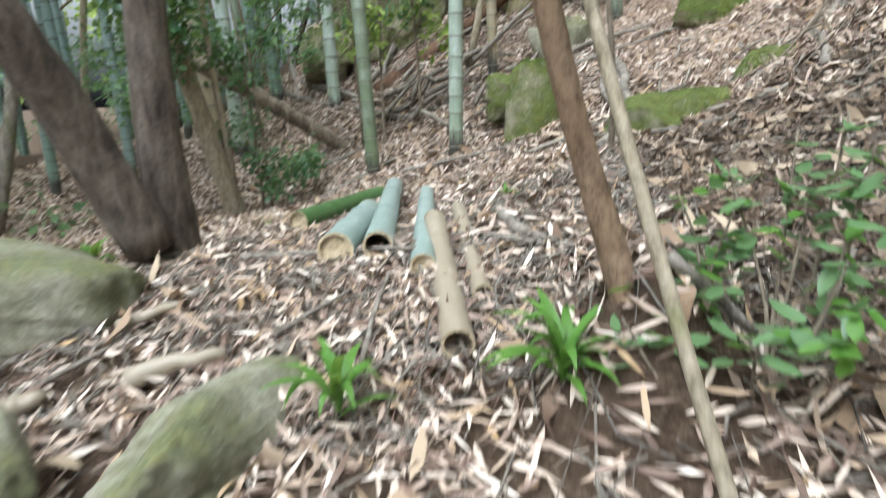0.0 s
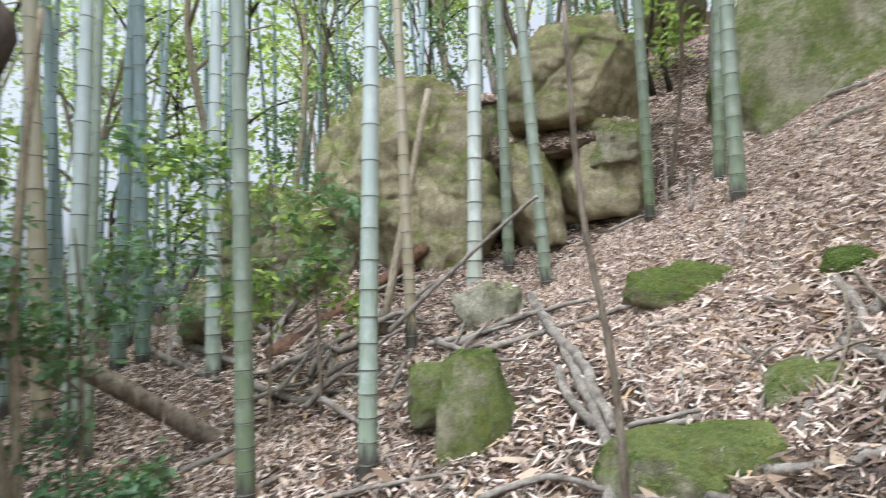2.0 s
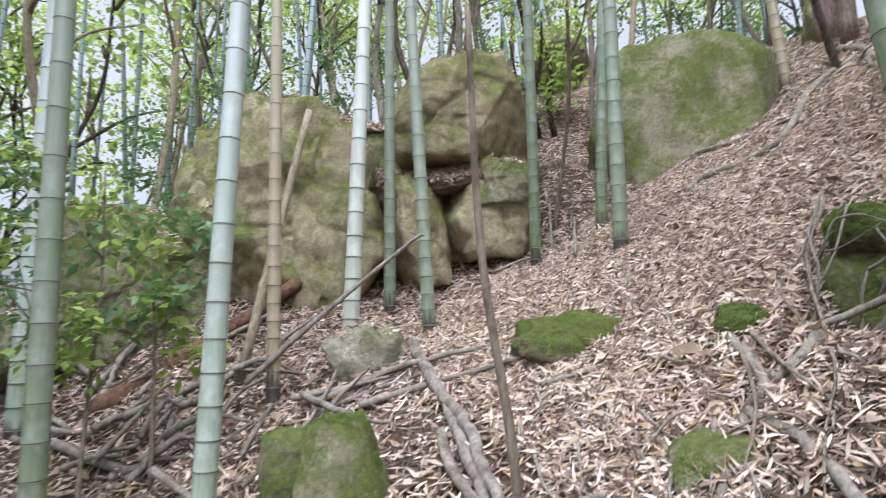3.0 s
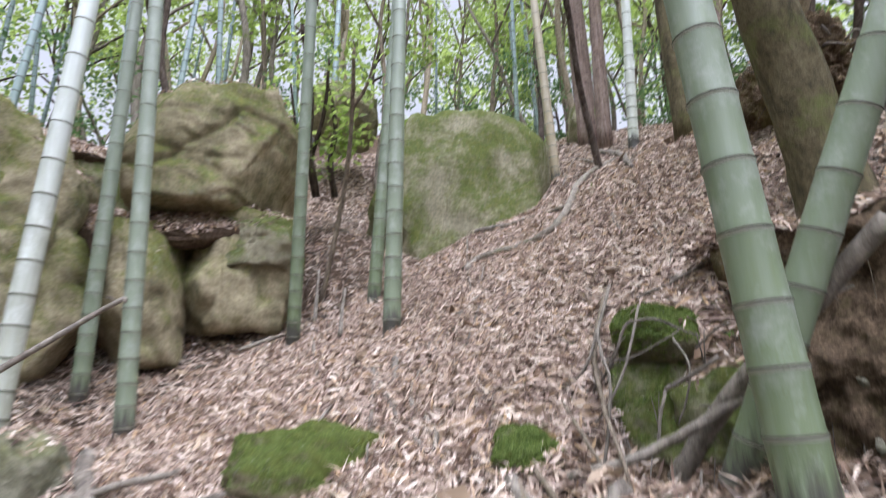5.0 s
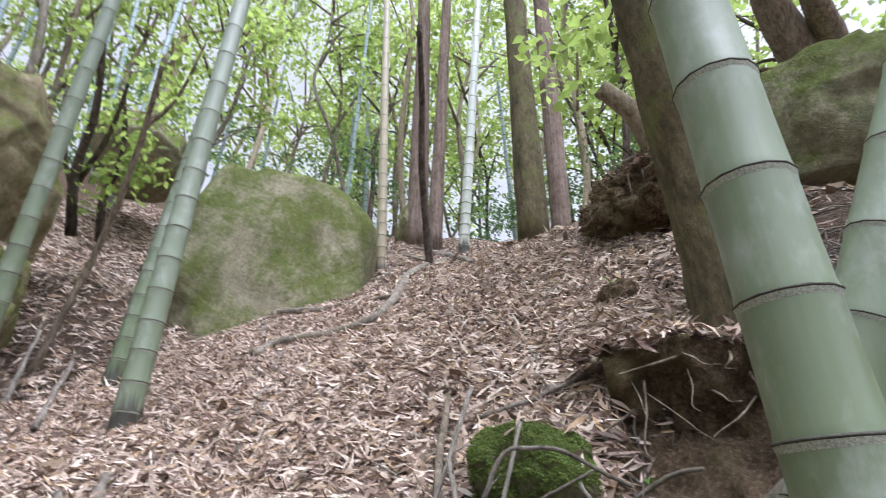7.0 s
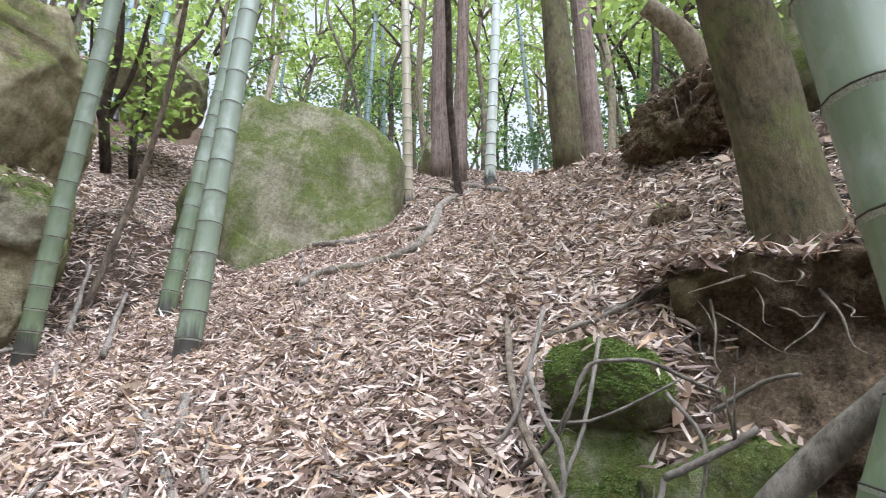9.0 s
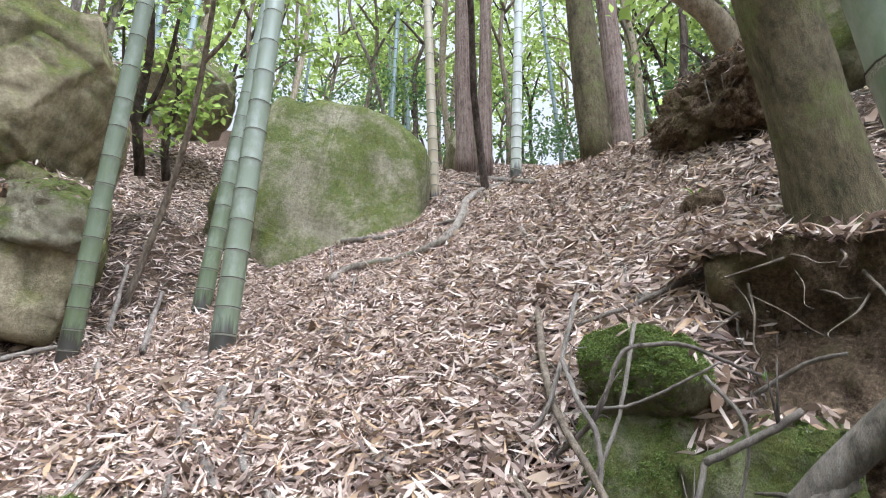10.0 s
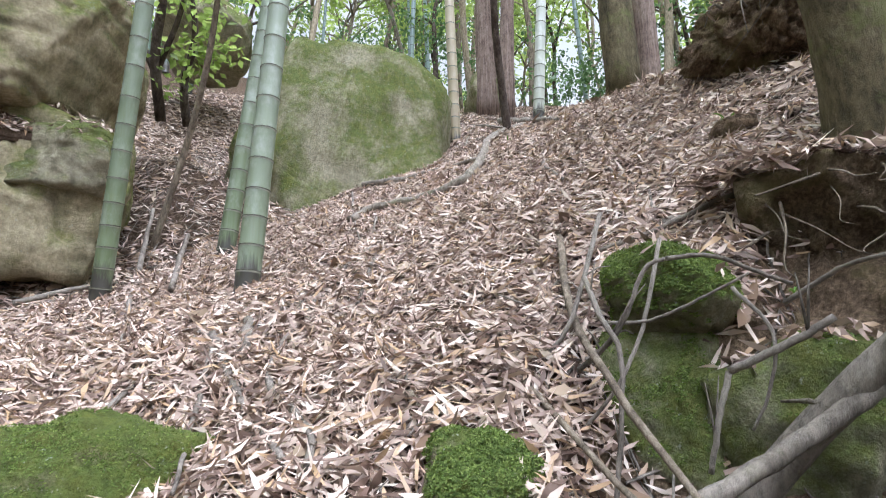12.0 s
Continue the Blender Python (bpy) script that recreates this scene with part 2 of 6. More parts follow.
M_LEAF_MID = leaf_material("glossy_leaf", [(0.0, (0.06, 0.12, 0.05)), (0.5, (0.11, 0.19, 0.08)), (1.0, (0.21, 0.30, 0.15))], 0.35, 0.3, (0.3, 0.5, 0.15))
M_FUZZ = leaf_material("moss_shoots", [(0.0, (0.035, 0.06, 0.012)), (0.5, (0.095, 0.14, 0.026)), (1.0, (0.19, 0.24, 0.06))], 0.3, 0.8)
M_BLADE = leaf_material("fresh_blade", [(0.0, (0.05, 0.13, 0.02)), (1.0, (0.13, 0.26, 0.05))], 0.35, 0.35)


# ---- shapes ----
def mesh_of(name, verts, faces, smooth=True, mat=None):
    me = bpy.data.meshes.new(name)
    me.from_pydata([tuple(v) for v in verts], [], faces)
    if smooth:
        me.polygons.foreach_set("use_smooth", [True] * len(me.polygons))
    if mat:
        me.materials.append(mat)
    me.update()
    return me


def quick_mesh(name, verts, quads, mat, smooth=False):
    """A mesh from arrays of vertices (n, 3) and faces (m, k)."""
    me = bpy.data.meshes.new(name)
    k = quads.shape[1]
    me.vertices.add(len(verts))
    me.vertices.foreach_set("co", np.asarray(verts, np.float32).ravel())
    me.loops.add(quads.size)
    me.loops.foreach_set("vertex_index", np.asarray(quads, np.int32).ravel())
    me.polygons.add(len(quads))
    me.polygons.foreach_set("loop_start", np.arange(0, quads.size, k, dtype=np.int32))
    me.polygons.foreach_set("loop_total", np.full(len(quads), k, np.int32))
    if smooth:
        me.polygons.foreach_set("use_smooth", np.ones(len(quads), bool))
    me.materials.append(mat)
    me.update(calc_edges=True)
    me.validate()
    return me


def part(name, me, parent, label="", at=None):
    ob = new(name, me)
    ob.parent = parent
    if at is not None:
        ob.matrix_basis = at
    return tagged(ob, label) if label else ob


def thing(name, place, label, category, group="", turn=0.0, kind=""):
    ob = new(name)
    ob.empty_display_size = 0.1
    ob.matrix_basis = pose(*place, 0, 0, turn)
    return tagged(ob, label, category, group, kind)


def tube(points, radii, segs=10, rough=0.0, seed=0, cap=True):
    """A round tube along points with the given radii; rough: uneven girth."""
    pts = [Vector(p) for p in points]
    rng = random.Random(seed)
    verts, faces = [], []
    side = None
    for i, p in enumerate(pts):
        along = (pts[min(i + 1, len(pts) - 1)] - pts[max(i - 1, 0)]).normalized()
        if side is None:
            side = along.orthogonal().normalized()
        side = (side - along * side.dot(along)).normalized()
        other = along.cross(side)
        for k in range(segs):
            a = 2 * math.pi * k / segs
            r = radii[i] * (1 + rough * (rng.random() - 0.5))
            verts.append(p + side * (r * math.cos(a)) + other * (r * math.sin(a)))
    for i in range(len(pts) - 1):
        for k in range(segs):
            a, b = i * segs + k, i * segs + (k + 1) % segs
            faces.append((a, b, b + segs, a + segs))
    if cap:
        faces.append(tuple(range(segs - 1, -1, -1)))
        faces.append(tuple(range((len(pts) - 1) * segs, len(pts) * segs)))
    return verts, faces


def joined(*pieces):
    verts, faces = [], []
    for v, f in pieces:
        n = len(verts)
        verts += list(v)
        faces += [tuple(i + n for i in one) for one in f]
    return verts, faces


def smooth_line(points, steps=5):
    """Catmull-Rom through the points."""
    p = [Vector(q) for q in points]
    if len(p) < 3:
        return [p[0].lerp(p[1], i / steps) for i in range(steps + 1)]
    p = [2 * p[0] - p[1], *p, 2 * p[-1] - p[-2]]
    out = []
    for i in range(1, len(p) - 2):
        for s in range(steps):
            t = s / steps
            out.append(0.5 * (2 * p[i] + (p[i + 1] - p[i - 1]) * t + (2 * p[i - 1] - 5 * p[i] + 4 * p[i + 1] - p[i + 2]) * t * t + (3 * p[i] - p[i - 1] - 3 * p[i + 1] + p[i + 2]) * t**3))
    return out + [p[-2]]


# ---- the lie of the land ----
# Heights of the hillside every 2 m, from x = -6 (first row) and y = -2 (first column); a cubic spline runs through.
RELIEF = np.array([
    (-1.59, -0.84, -0.21, 0.01, 0.43, 0.77, 0.43, 0.04, -0.23),
    (-1.5, -0.48, 0.37, 0.25, 0.19, 1.01, 0.98, 1.42, 2.08),
    (-1.34, -0.17, 0.77, 0.56, -0.19, 1.07, 1.89, 3.12, 4.27),
    (-1.07, -0.03, 0.98, 0.33, 1.33, 2.21, 3.87, 5.05, 5.97),
    (-0.32, 0.73, 1.06, 1.6, 2.04, 2.04, 4.54, 5.86, 7.05),
    (0.87, 2.74, 3.72, 2.87, 2.92, 3.46, 5.4, 6.76, 8.16),
    (2.3, 3.68, 4.95, 5.18, 4.48, 4.5, 6.33, 8.02, 9.35),
    (4.37, 4.68, 5.04, 5.46, 5.86, 6.27, 7.11, 8.51, 9.93),
    (7.02, 6.58, 6.09, 6.17, 7.08, 7.62, 7.83, 8.83, 10.09),
    (9.77, 8.66, 7.6, 7.15, 7.47, 8.1, 8.65, 9.33, 10.13),
])


def spline_height(x, y):
    nx, ny = RELIEF.shape
    u = np.clip((x + 6) / 2, 1.0, nx - 2.001)
    w = np.clip((y + 2) / 2, 1.0, ny - 2.001)
    i, j = u.astype(int), w.astype(int)

    def basis(v):
        return ((1 - v) ** 3 / 6, (3 * v**3 - 6 * v**2 + 4) / 6, (-3 * v**3 + 3 * v**2 + 3 * v + 1) / 6, v**3 / 6)

    z = 0
    for a, ba in enumerate(basis(u - i)):
        for b, bb in enumerate(basis(w - j)):
            z = z + ba * bb * RELIEF[i - 1 + a, j - 1 + b]
    return z


def height(x, y):
    x, y = np.asarray(x, float), np.asarray(y, float)
    cx, cy = np.clip(x, -3.9, 9.9), np.clip(y, 0.1, 11.9)
    z = spline_height(cx, cy)
    e = 0.3
    gx = (spline_height(cx + e * (cx < 9), cy) - spline_height(cx - e * (cx > -3), cy)) / (e * ((cx < 9) * 1.0 + (cx > -3)))
    gy = (spline_height(cx, cy + e * (cy < 11)) - spline_height(cx, cy - e * (cy > 1))) / (e * ((cy < 11) * 1.0 + (cy > 1)))
    dx, dy = x - cx, y - cy
    z = z + np.clip(gx, -0.3, 0.42) * np.sign(dx) * 9 * (1 - np.exp(-np.abs(dx) / 9))
    z = z + np.clip(gy, -0.2, 0.3) * np.sign(dy) * 9 * (1 - np.exp(-np.abs(dy) / 9))
    bump = 0.03 * np.sin(3.1 * x + 1.7 * y) * np.sin(2.3 * y - 1.1 * x + 1) + 0.018 * np.sin(7.3 * x - 4.1 * y) * np.sin(6.7 * y + 2.9 * x) + 0.008 * np.sin(17 * x + 9 * y) * np.sin(19 * y - 7 * x)
    bump = bump + 0.016 * np.sin(11 * x + 3 * np.sin(5 * y)) * np.sin(13 * y + 2 * np.sin(7 * x))
    hollow = 0.46 * np.exp(-((x - 2.84) / 0.25) ** 4 - ((y - 3.37) / 0.29) ** 4)
    gully = 0.42 * np.exp(-((x - 4.35) ** 2 / 0.30 + (y - 8.1) ** 2 / 0.45))
    knoll = 0.36 * np.exp(-(((x - 0.46) / 0.19) ** 2) - ((y - 1.25) / 0.22) ** 2)
    pit = undercut(x, y)
    return (z + bump - hollow + gully + knoll) * (1 - pit) + (1.86 + 0.12 * (x - 2.7) + bump) * pit


def undercut(x, y):
    """The pit washed out below the leaning tree: 1 on its floor, 0 outside."""
    return np.exp(-(((x - 3.08) / 0.40) ** 8) - ((y - 2.70) / 0.54) ** 8)


def h(x, y):
    return float(height(x, y))


def axis_steps(lo, hi, fine, reach):
    mid = np.arange(lo, hi, fine)
    grow = np.cumsum(fine * 1.16 ** np.arange(1, 60))
    grow = grow[grow < reach]
    return np.concatenate([lo - grow[::-1], mid, hi + grow - fine])


def make_ground():
    xs, ys = axis_steps(-4, 10, 0.07, 260), axis_steps(-1, 11, 0.07, 260)
    gx, gy = np.meshgrid(xs, ys, indexing="ij")
    verts = np.stack([gx, gy, height(gx, gy)], -1).reshape(-1, 3)
    n, m = len(xs), len(ys)
    a = (np.arange(n - 1)[:, None] * m + np.arange(m - 1)).ravel()
    ob = new("ground", quick_mesh("ground", verts, np.stack([a, a + m, a + m + 1, a + 1], -1), M_GROUND, True))
    ob.data.materials.append(M_EARTH)
    mx, my = (gx[:-1, :-1] + gx[1:, 1:]).ravel() / 2, (gy[:-1, :-1] + gy[1:, 1:]).ravel() / 2
    # Bare earth of the bank, carried further to darken ground an overhang would shade.
    raw = undercut(mx, my) + np.exp(-((mx - 2.9) / 0.26) ** 4 - ((my - 3.37) / 0.3) ** 4) + np.exp(-((mx - 3.15) / 0.5) ** 4 - ((my - 2.6) / 0.7) ** 4)
    ob.data.polygons.foreach_set("material_index", (raw + 0.12 * np.sin(9 * mx) * np.sin(11 * my) > 0.4).astype(np.int32))
    tagged(ob, "steep hillside of brown leaf mould under the bamboo", "ground", "", "structure")


make_ground()


def lay_leaves(name, c, up, length, width, mat, label, rng):
    """Dry leaves at the points c with normals up: folded, curled blades, each a mesh island of its own."""
    n = len(c)
    up = up + rng.normal(0, 0.5, (n, 3)) * [1, 1, 0]
    up /= np.linalg.norm(up, axis=1)[:, None]
    a = rng.uniform(0, 2 * np.pi, n)
    d = np.stack([np.cos(a), np.sin(a), np.zeros(n)], -1)
    d -= up * (d * up).sum(1)[:, None]
    d /= np.linalg.norm(d, axis=1)[:, None]
    s = np.cross(up, d)
    ln = (length[0] + (length[1] - length[0]) * rng.random(n) ** 1.5)[:, None]
    wd = rng.uniform(*width, n)[:, None]
    curl = rng.normal(0, 0.09, (n, 1)) * ln
    twist = rng.normal(0, 0.35, (n, 1)) * wd
    v = np.stack([c - d * ln / 2 + up * curl, c - d * ln * 0.2 + s * wd * 0.5 + up * twist, c - d * ln * 0.2 - s * wd * 0.5 - up * twist, c + d * ln * 0.18 + s * wd * 0.42 - up * (twist + 0.15 * curl), c + d * ln * 0.18 - s * wd * 0.42 + up * (twist - 0.15 * curl), c + d * ln / 2 + up * curl], 1)
    base = np.arange(n)[:, None] * 6
    tri = np.concatenate([base + t for t in ([0, 2, 1], [1, 2, 3], [3, 2, 4], [3, 4, 5])], 1).reshape(-1, 3)
    ob = new(name, quick_mesh(name, v.reshape(-1, 3), tri, mat))
    return tagged(ob, label, "leaf litter", "", "stuff")


def scatter_leaves(name, n, region, length, width, lift, mat, label, seed, keep=None):
    """Leaves lying on the open slope."""
    rng = np.random.default_rng(seed)
    x0, y0, x1, y1 = region
    x, y = rng.uniform(x0, x1, n), rng.uniform(y0, y1, n)
    if keep is not None:
        ok = keep(x, y, rng)
        x, y = x[ok], y[ok]
    n = len(x)
    e = 0.05
    z = height(x, y)
    nx, ny = -(height(x + e, y) - height(x - e, y)) / (2 * e), -(height(x, y + e) - height(x, y - e)) / (2 * e)
    return lay_leaves(name, np.stack([x, y, z + rng.uniform(*lift, n)], -1), np.stack([nx, ny, np.ones(n)], -1), length, width, mat, label, rng)


# ---- kinds of things ----
def bamboo(place, lean, radius, tall=9.0, mat=None, label="", segs=14, rings=True, group="bamboo grove", bow=0.0, leaves=True):
    """A standing culm: node by node, with a ridge at each node; lean: metres sideways per metre of height."""
    mat = mat or M_CULM
    ob = thing("bamboo", (place[0], place[1], place[2] - 0.06), label or "tall green bamboo culm rooted in leaf litter", "bamboo", group)
    rng = random.Random(int(place[0] * 977 + place[1] * 331))
    z, gap, nodes = 0.0, radius * 1.9, []
    while z < tall:
        nodes.append(z)
        gap = min(gap * 1.055, radius * 4.6)
        z += gap * rng.uniform(0.92, 1.06)
    nodes.append(tall)

    def axis(q):
        b = bow * q * q
        return Vector((lean[0] * q + b, lean[1] * q + 0.3 * b, q))

    def girth(q):
        return radius * (1 - 0.62 * (q / tall) ** 1.3)

    pts, rad = [], []
    for a, b in zip(nodes, nodes[1:]):
        for f, w in ((0.0, 1.0), (0.08, 0.965), (0.5, 0.96), (0.94, 0.975)):
            q = a + (b - a) * f
            pts.append(axis(q))
            rad.append(girth(q) * w)
    pts.append(axis(tall))
    rad.append(girth(tall) * 0.5)
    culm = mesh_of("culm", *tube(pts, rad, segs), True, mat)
    if not rings:
        culm.materials.append(M_NODE)
        for n in range(1, len(nodes) - 1):
            for k in range(segs):
                culm.polygons[(4 * n - 1) * segs + k].material_index = 1
    part("culm", culm, ob)
    if rings:
        ring = mesh_of("node", *tube([(0, 0, -0.06), (0, 0, -0.02), (0, 0, 0.02), (0, 0, 0.06)], [0.99, 1.04, 1.04, 0.985], segs), True, M_NODE)
        band = mesh_of("band", *tube([(0, 0, -0.24), (0, 0, -0.14), (0, 0, -0.045)], [0.974, 1.0, 1.02], segs, 0.012, 5, False), True, M_BAND)
        for q in nodes[1:-1]:
            if q > 7:
                break
            s = girth(q)
            turn = Vector((0, 0, 1)).rotation_difference(Vector((lean[0] + 2 * bow * q, lean[1], 1))).to_matrix().to_4x4()
            at = Matrix.Translation(axis(q)) @ turn @ Matrix.Diagonal((s, s, s * 0.75, 1))
            part("node", ring, ob, "", at)
            part("band", band, ob, "", at)
    if leaves:
        part("spray", leaf_cloud([(axis(tall * f), 0.5 + 0.9 * (1 - f)) for f in (0.66, 0.74, 0.82, 0.9, 0.98)], 70, 0.12, 0.2, M_LEAF, rng.randrange(9999)), ob, "thin sprays of narrow leaves")["kind"] = "stuff"
    return ob


def leaf_cloud(balls, per, size, aspect, mat, seed, droop=0.5):
    """Many small pointed leaves round the given centres and radii, in loose sprays."""
    rng = np.random.default_rng(seed)
    out = []
    for c, r in balls:
        k = per
        twig = rng.normal(0, 1, (max(3, k // 9), 3))
        twig = twig / np.linalg.norm(twig, axis=1)[:, None] * rng.uniform(0.25, 1.0, (len(twig), 1)) ** 0.6 * r
        twig[:, 2] *= 0.65
        pos = twig[rng.integers(0, len(twig), k)] + rng.normal(0, 0.11 * r + 0.04, (k, 3))
        out.append(np.array(c) + pos)
    c = np.concatenate(out)
    n = len(c)
    d = rng.normal(0, 1, (n, 3))
    d[:, 2] = d[:, 2] * 0.5 - droop
    d /= np.linalg.norm(d, axis=1)[:, None]
    up = rng.normal(0, 0.5, (n, 3)) + [0, 0, 1]
    s = np.cross(d, up)
    s /= np.linalg.norm(s, axis=1)[:, None] + 1e-6
    nrm = np.cross(s, d)
    ln = rng.uniform(0.6, 1.2, (n, 1)) * size
    wd = ln * aspect
    v = np.stack([c, c + d * ln * 0.45 + s * wd + nrm * wd * 0.3, c + d * ln, c + d * ln * 0.45 - s * wd + nrm * wd * 0.3], 1).reshape(-1, 3)
    base = np.arange(n)[:, None] * 4
    tri = np.concatenate([base + [0, 1, 2], base + [0, 2, 3]], 1).reshape(-1, 3)
    return quick_mesh("leaves", v, tri, mat)


def trunk_tree(name, points, radii, mat, label, limbs=(), crown=(), leaf=None, category="tree", group="", per=260, size=0.11, rough=0.12, segs=14, aspect=0.3):
    """A tree at points[0]: tapered trunk, limbs as (points, r0, r1), and a crown of leaves round the given balls."""
    o = Vector(points[0])
    ob = thing(name, o, label, category, group)
    seed = int(abs(o.x * 131 + o.y * 71) * 10)
    line = smooth_line([Vector(p) - o for p in points])
    stops = np.linspace(0, 1, len(radii))
    rad = [float(np.interp(i / (len(line) - 1), stops, radii)) for i in range(len(line))]
    part("trunk", mesh_of("trunk", *tube(line, rad, segs, rough, seed), True, mat), ob)
    for pts, r0, r1, *skin in limbs:
        ln = smooth_line([Vector(p) - o for p in pts])
        part("limb", mesh_of("limb", *tube(ln, list(np.linspace(r0, r1, len(ln))), 10, rough, seed), True, skin[0] if skin else mat), ob)
    if crown:
        part("crown", leaf_cloud([(tuple(Vector(c) - o), r) for c, r in crown], per, size, aspect, leaf or M_LEAF, seed), ob)["kind"] = "stuff"
    return ob


ROCKS = []


def boulder(name, centre, size, turn=0.0, tilt=0.0, seed=1, mat=None, label="", square=0.62, rough=0.10, detail=5, category="rock", group="", roll=0.0, fine=1.0, taper=0.0, broken=0.0):
    """A weathered block of stone: a rounded box with knocked-off corners, cracks and a pitted skin; broken splits it along joints."""
    bm = bmesh.new()
    bmesh.ops.create_icosphere(bm, subdivisions=detail, radius=1.0)
    off = Vector((seed * 3.7, seed * 1.9, seed * 5.3))
    rng = random.Random(seed)
    cuts = []
    for _ in range(11):
        d = Vector((rng.gauss(0, 1), rng.gauss(0, 1), rng.gauss(0, 0.8))).normalized()
        cuts.append((d, rng.uniform(0.74, 1.0) * (1 + 0.25 * square)))
    sx, sy, sz = size
    big = max(size)
    for v in bm.verts:
        p = v.co.copy()
        m = max(abs(p.x), abs(p.y), abs(p.z))
        p = p.lerp(p / m, square)
        for d, far in cuts:
            over = p.dot(d) - far
            if over > 0:
                p -= d * over * 0.9
        k = 1 - taper * (p.z + 1) / 2
        p.x, p.y = p.x * k, p.y * k
        q = Vector((p.x * sx, p.y * sy, p.z * sz)) / big
        w = 1 + rough * (1.3 * noise.noise(q * 1.3 + off) + 0.75 * noise.noise(q * 3.1 + off) + fine * (0.4 * noise.noise(q * 7 + off) + 0.22 * noise.noise(q * 17 + off)))
        crack = abs(noise.noise(q * 1.9 + off * 2))
        if crack < 0.06:
            w -= rough * 0.5 * (1 - crack / 0.06)
        ledge = abs(noise.noise(Vector((q.x * 0.7, q.y * 0.7, q.z * 4.5)) + off * 3))
        if ledge < 0.07:
            w -= rough * 0.25 * (1 - ledge / 0.07)
        if broken:
            wob = q + 0.10 * Vector((noise.noise(q * 4 + off), noise.noise(q * 4 - off), noise.noise(q * 5 + off)))
            dist, cell = noise.voronoi(Vector((wob.x * 1.5, wob.y * 1.5, wob.z * 2.1)) + off)
            w += broken * 0.16 * noise.cell(cell[0] * 7.3)
            gap = dist[1] - dist[0]
            if gap < 0.06:
                w -= broken * 0.16 * (1 - gap / 0.06)
        v.co = Vector((p.x * sx, p.y * sy, p.z * sz)) * w
    me = bpy.data.meshes.new(name)
    bm.to_mesh(me)
    bm.free()
    me.polygons.foreach_set("use_smooth", [True] * len(me.polygons))
    me.materials.append(mat or M_STONE)
    ob = new(name, me)
    ob.matrix_basis = pose(*centre, tilt, roll, turn)
    ROCKS.append(ob)
    return tagged(ob, label or "weathered sandstone boulder with moss", category, group)


def stick(points, r0, r1, label="", mat=None, name="stick", category="branch", group="fallen sticks", forks=()):
    """A fallen branch along points (x, y, lift above the ground)."""
    pts = [Vector((x, y, h(x, y) + d + 0.022)) for x, y, d in points]
    ob = thing(name, pts[0], label or "grey-brown dead branch lying on the leaf litter", category, group)
    o = pts[0]
    rng = random.Random(int(abs(o.x * 911 + o.y * 373)))
    line = smooth_line([p - o for p in pts], 6)
    line = [p + Vector((rng.gauss(0, r0 * 0.16), rng.gauss(0, r0 * 0.16), rng.gauss(0, r0 * 0.12))) for p in line]
    part("stem", mesh_of("stem", *tube(line, list(np.linspace(r0, r1, len(line))), 8, 0.25, 3), True, mat or M_TWIG), ob)
    for pts2, a, b in forks:
        ln = smooth_line([Vector((x, y, h(x, y) + d)) - o for x, y, d in pts2], 5)
        part("fork", mesh_of("fork", *tube(ln, list(np.linspace(a, b, len(ln))), 6, 0.25, 5), True, mat or M_TWIG), ob)
    return ob


def pole(points, r0, r1, mat, label, name="pole", rough=0.05):
    """A length of dead wood through the air or over the litter, along points in space."""
    o = Vector(points[0])
    ob = thing(name, o, label, "branch" if r0 < 0.05 else "log", "fallen wood")
    rng = random.Random(int(abs(o.x * 911 + o.y * 373 + o.z * 77)))
    line = smooth_line([Vector(p) - o for p in points], 7)
    line = [p + Vector((rng.gauss(0, 1), rng.gauss(0, 1), rng.gauss(0, 1))) * min(r0 * 0.1, 0.0012) for p in line]
    part("stem", mesh_of("stem", *tube(line, list(np.linspace(r0, r1, len(line))), 12 if r0 > 0.03 else 8, rough, 3), True, mat), ob)
    if r0 > 0.1:
        for k in range(34):
            i = rng.randrange(0, len(line) - 5)
            a = 6.28 * rng.random()
            off = Vector((math.cos(a), 0.4 * math.sin(a), math.sin(a))) * r0 * 0.95
            part("splinter", mesh_of("splinter", *tube([line[i] + off, line[i + 2] + off * 1.12, line[i + 5] + off * 1.0], [0.03, 0.025, 0.006], 5), False, mat), ob)
    elif r0 > 0.006:
        for k in range(rng.randrange(1, 4)):
            i = rng.randrange(1, len(line) - 1)
            d = Vector((rng.gauss(0, 1), rng.gauss(0, 1), abs(rng.gauss(0, 0.6)))).normalized() * rng.uniform(0.05, 0.16)
            part("twig", mesh_of("twig", *tube([line[i], line[i] + d * 0.5 + Vector((0, 0, 0.01)), line[i] + d], [r0 * 0.4, r0 * 0.3, r0 * 0.15], 5), True, mat), ob)
    return ob


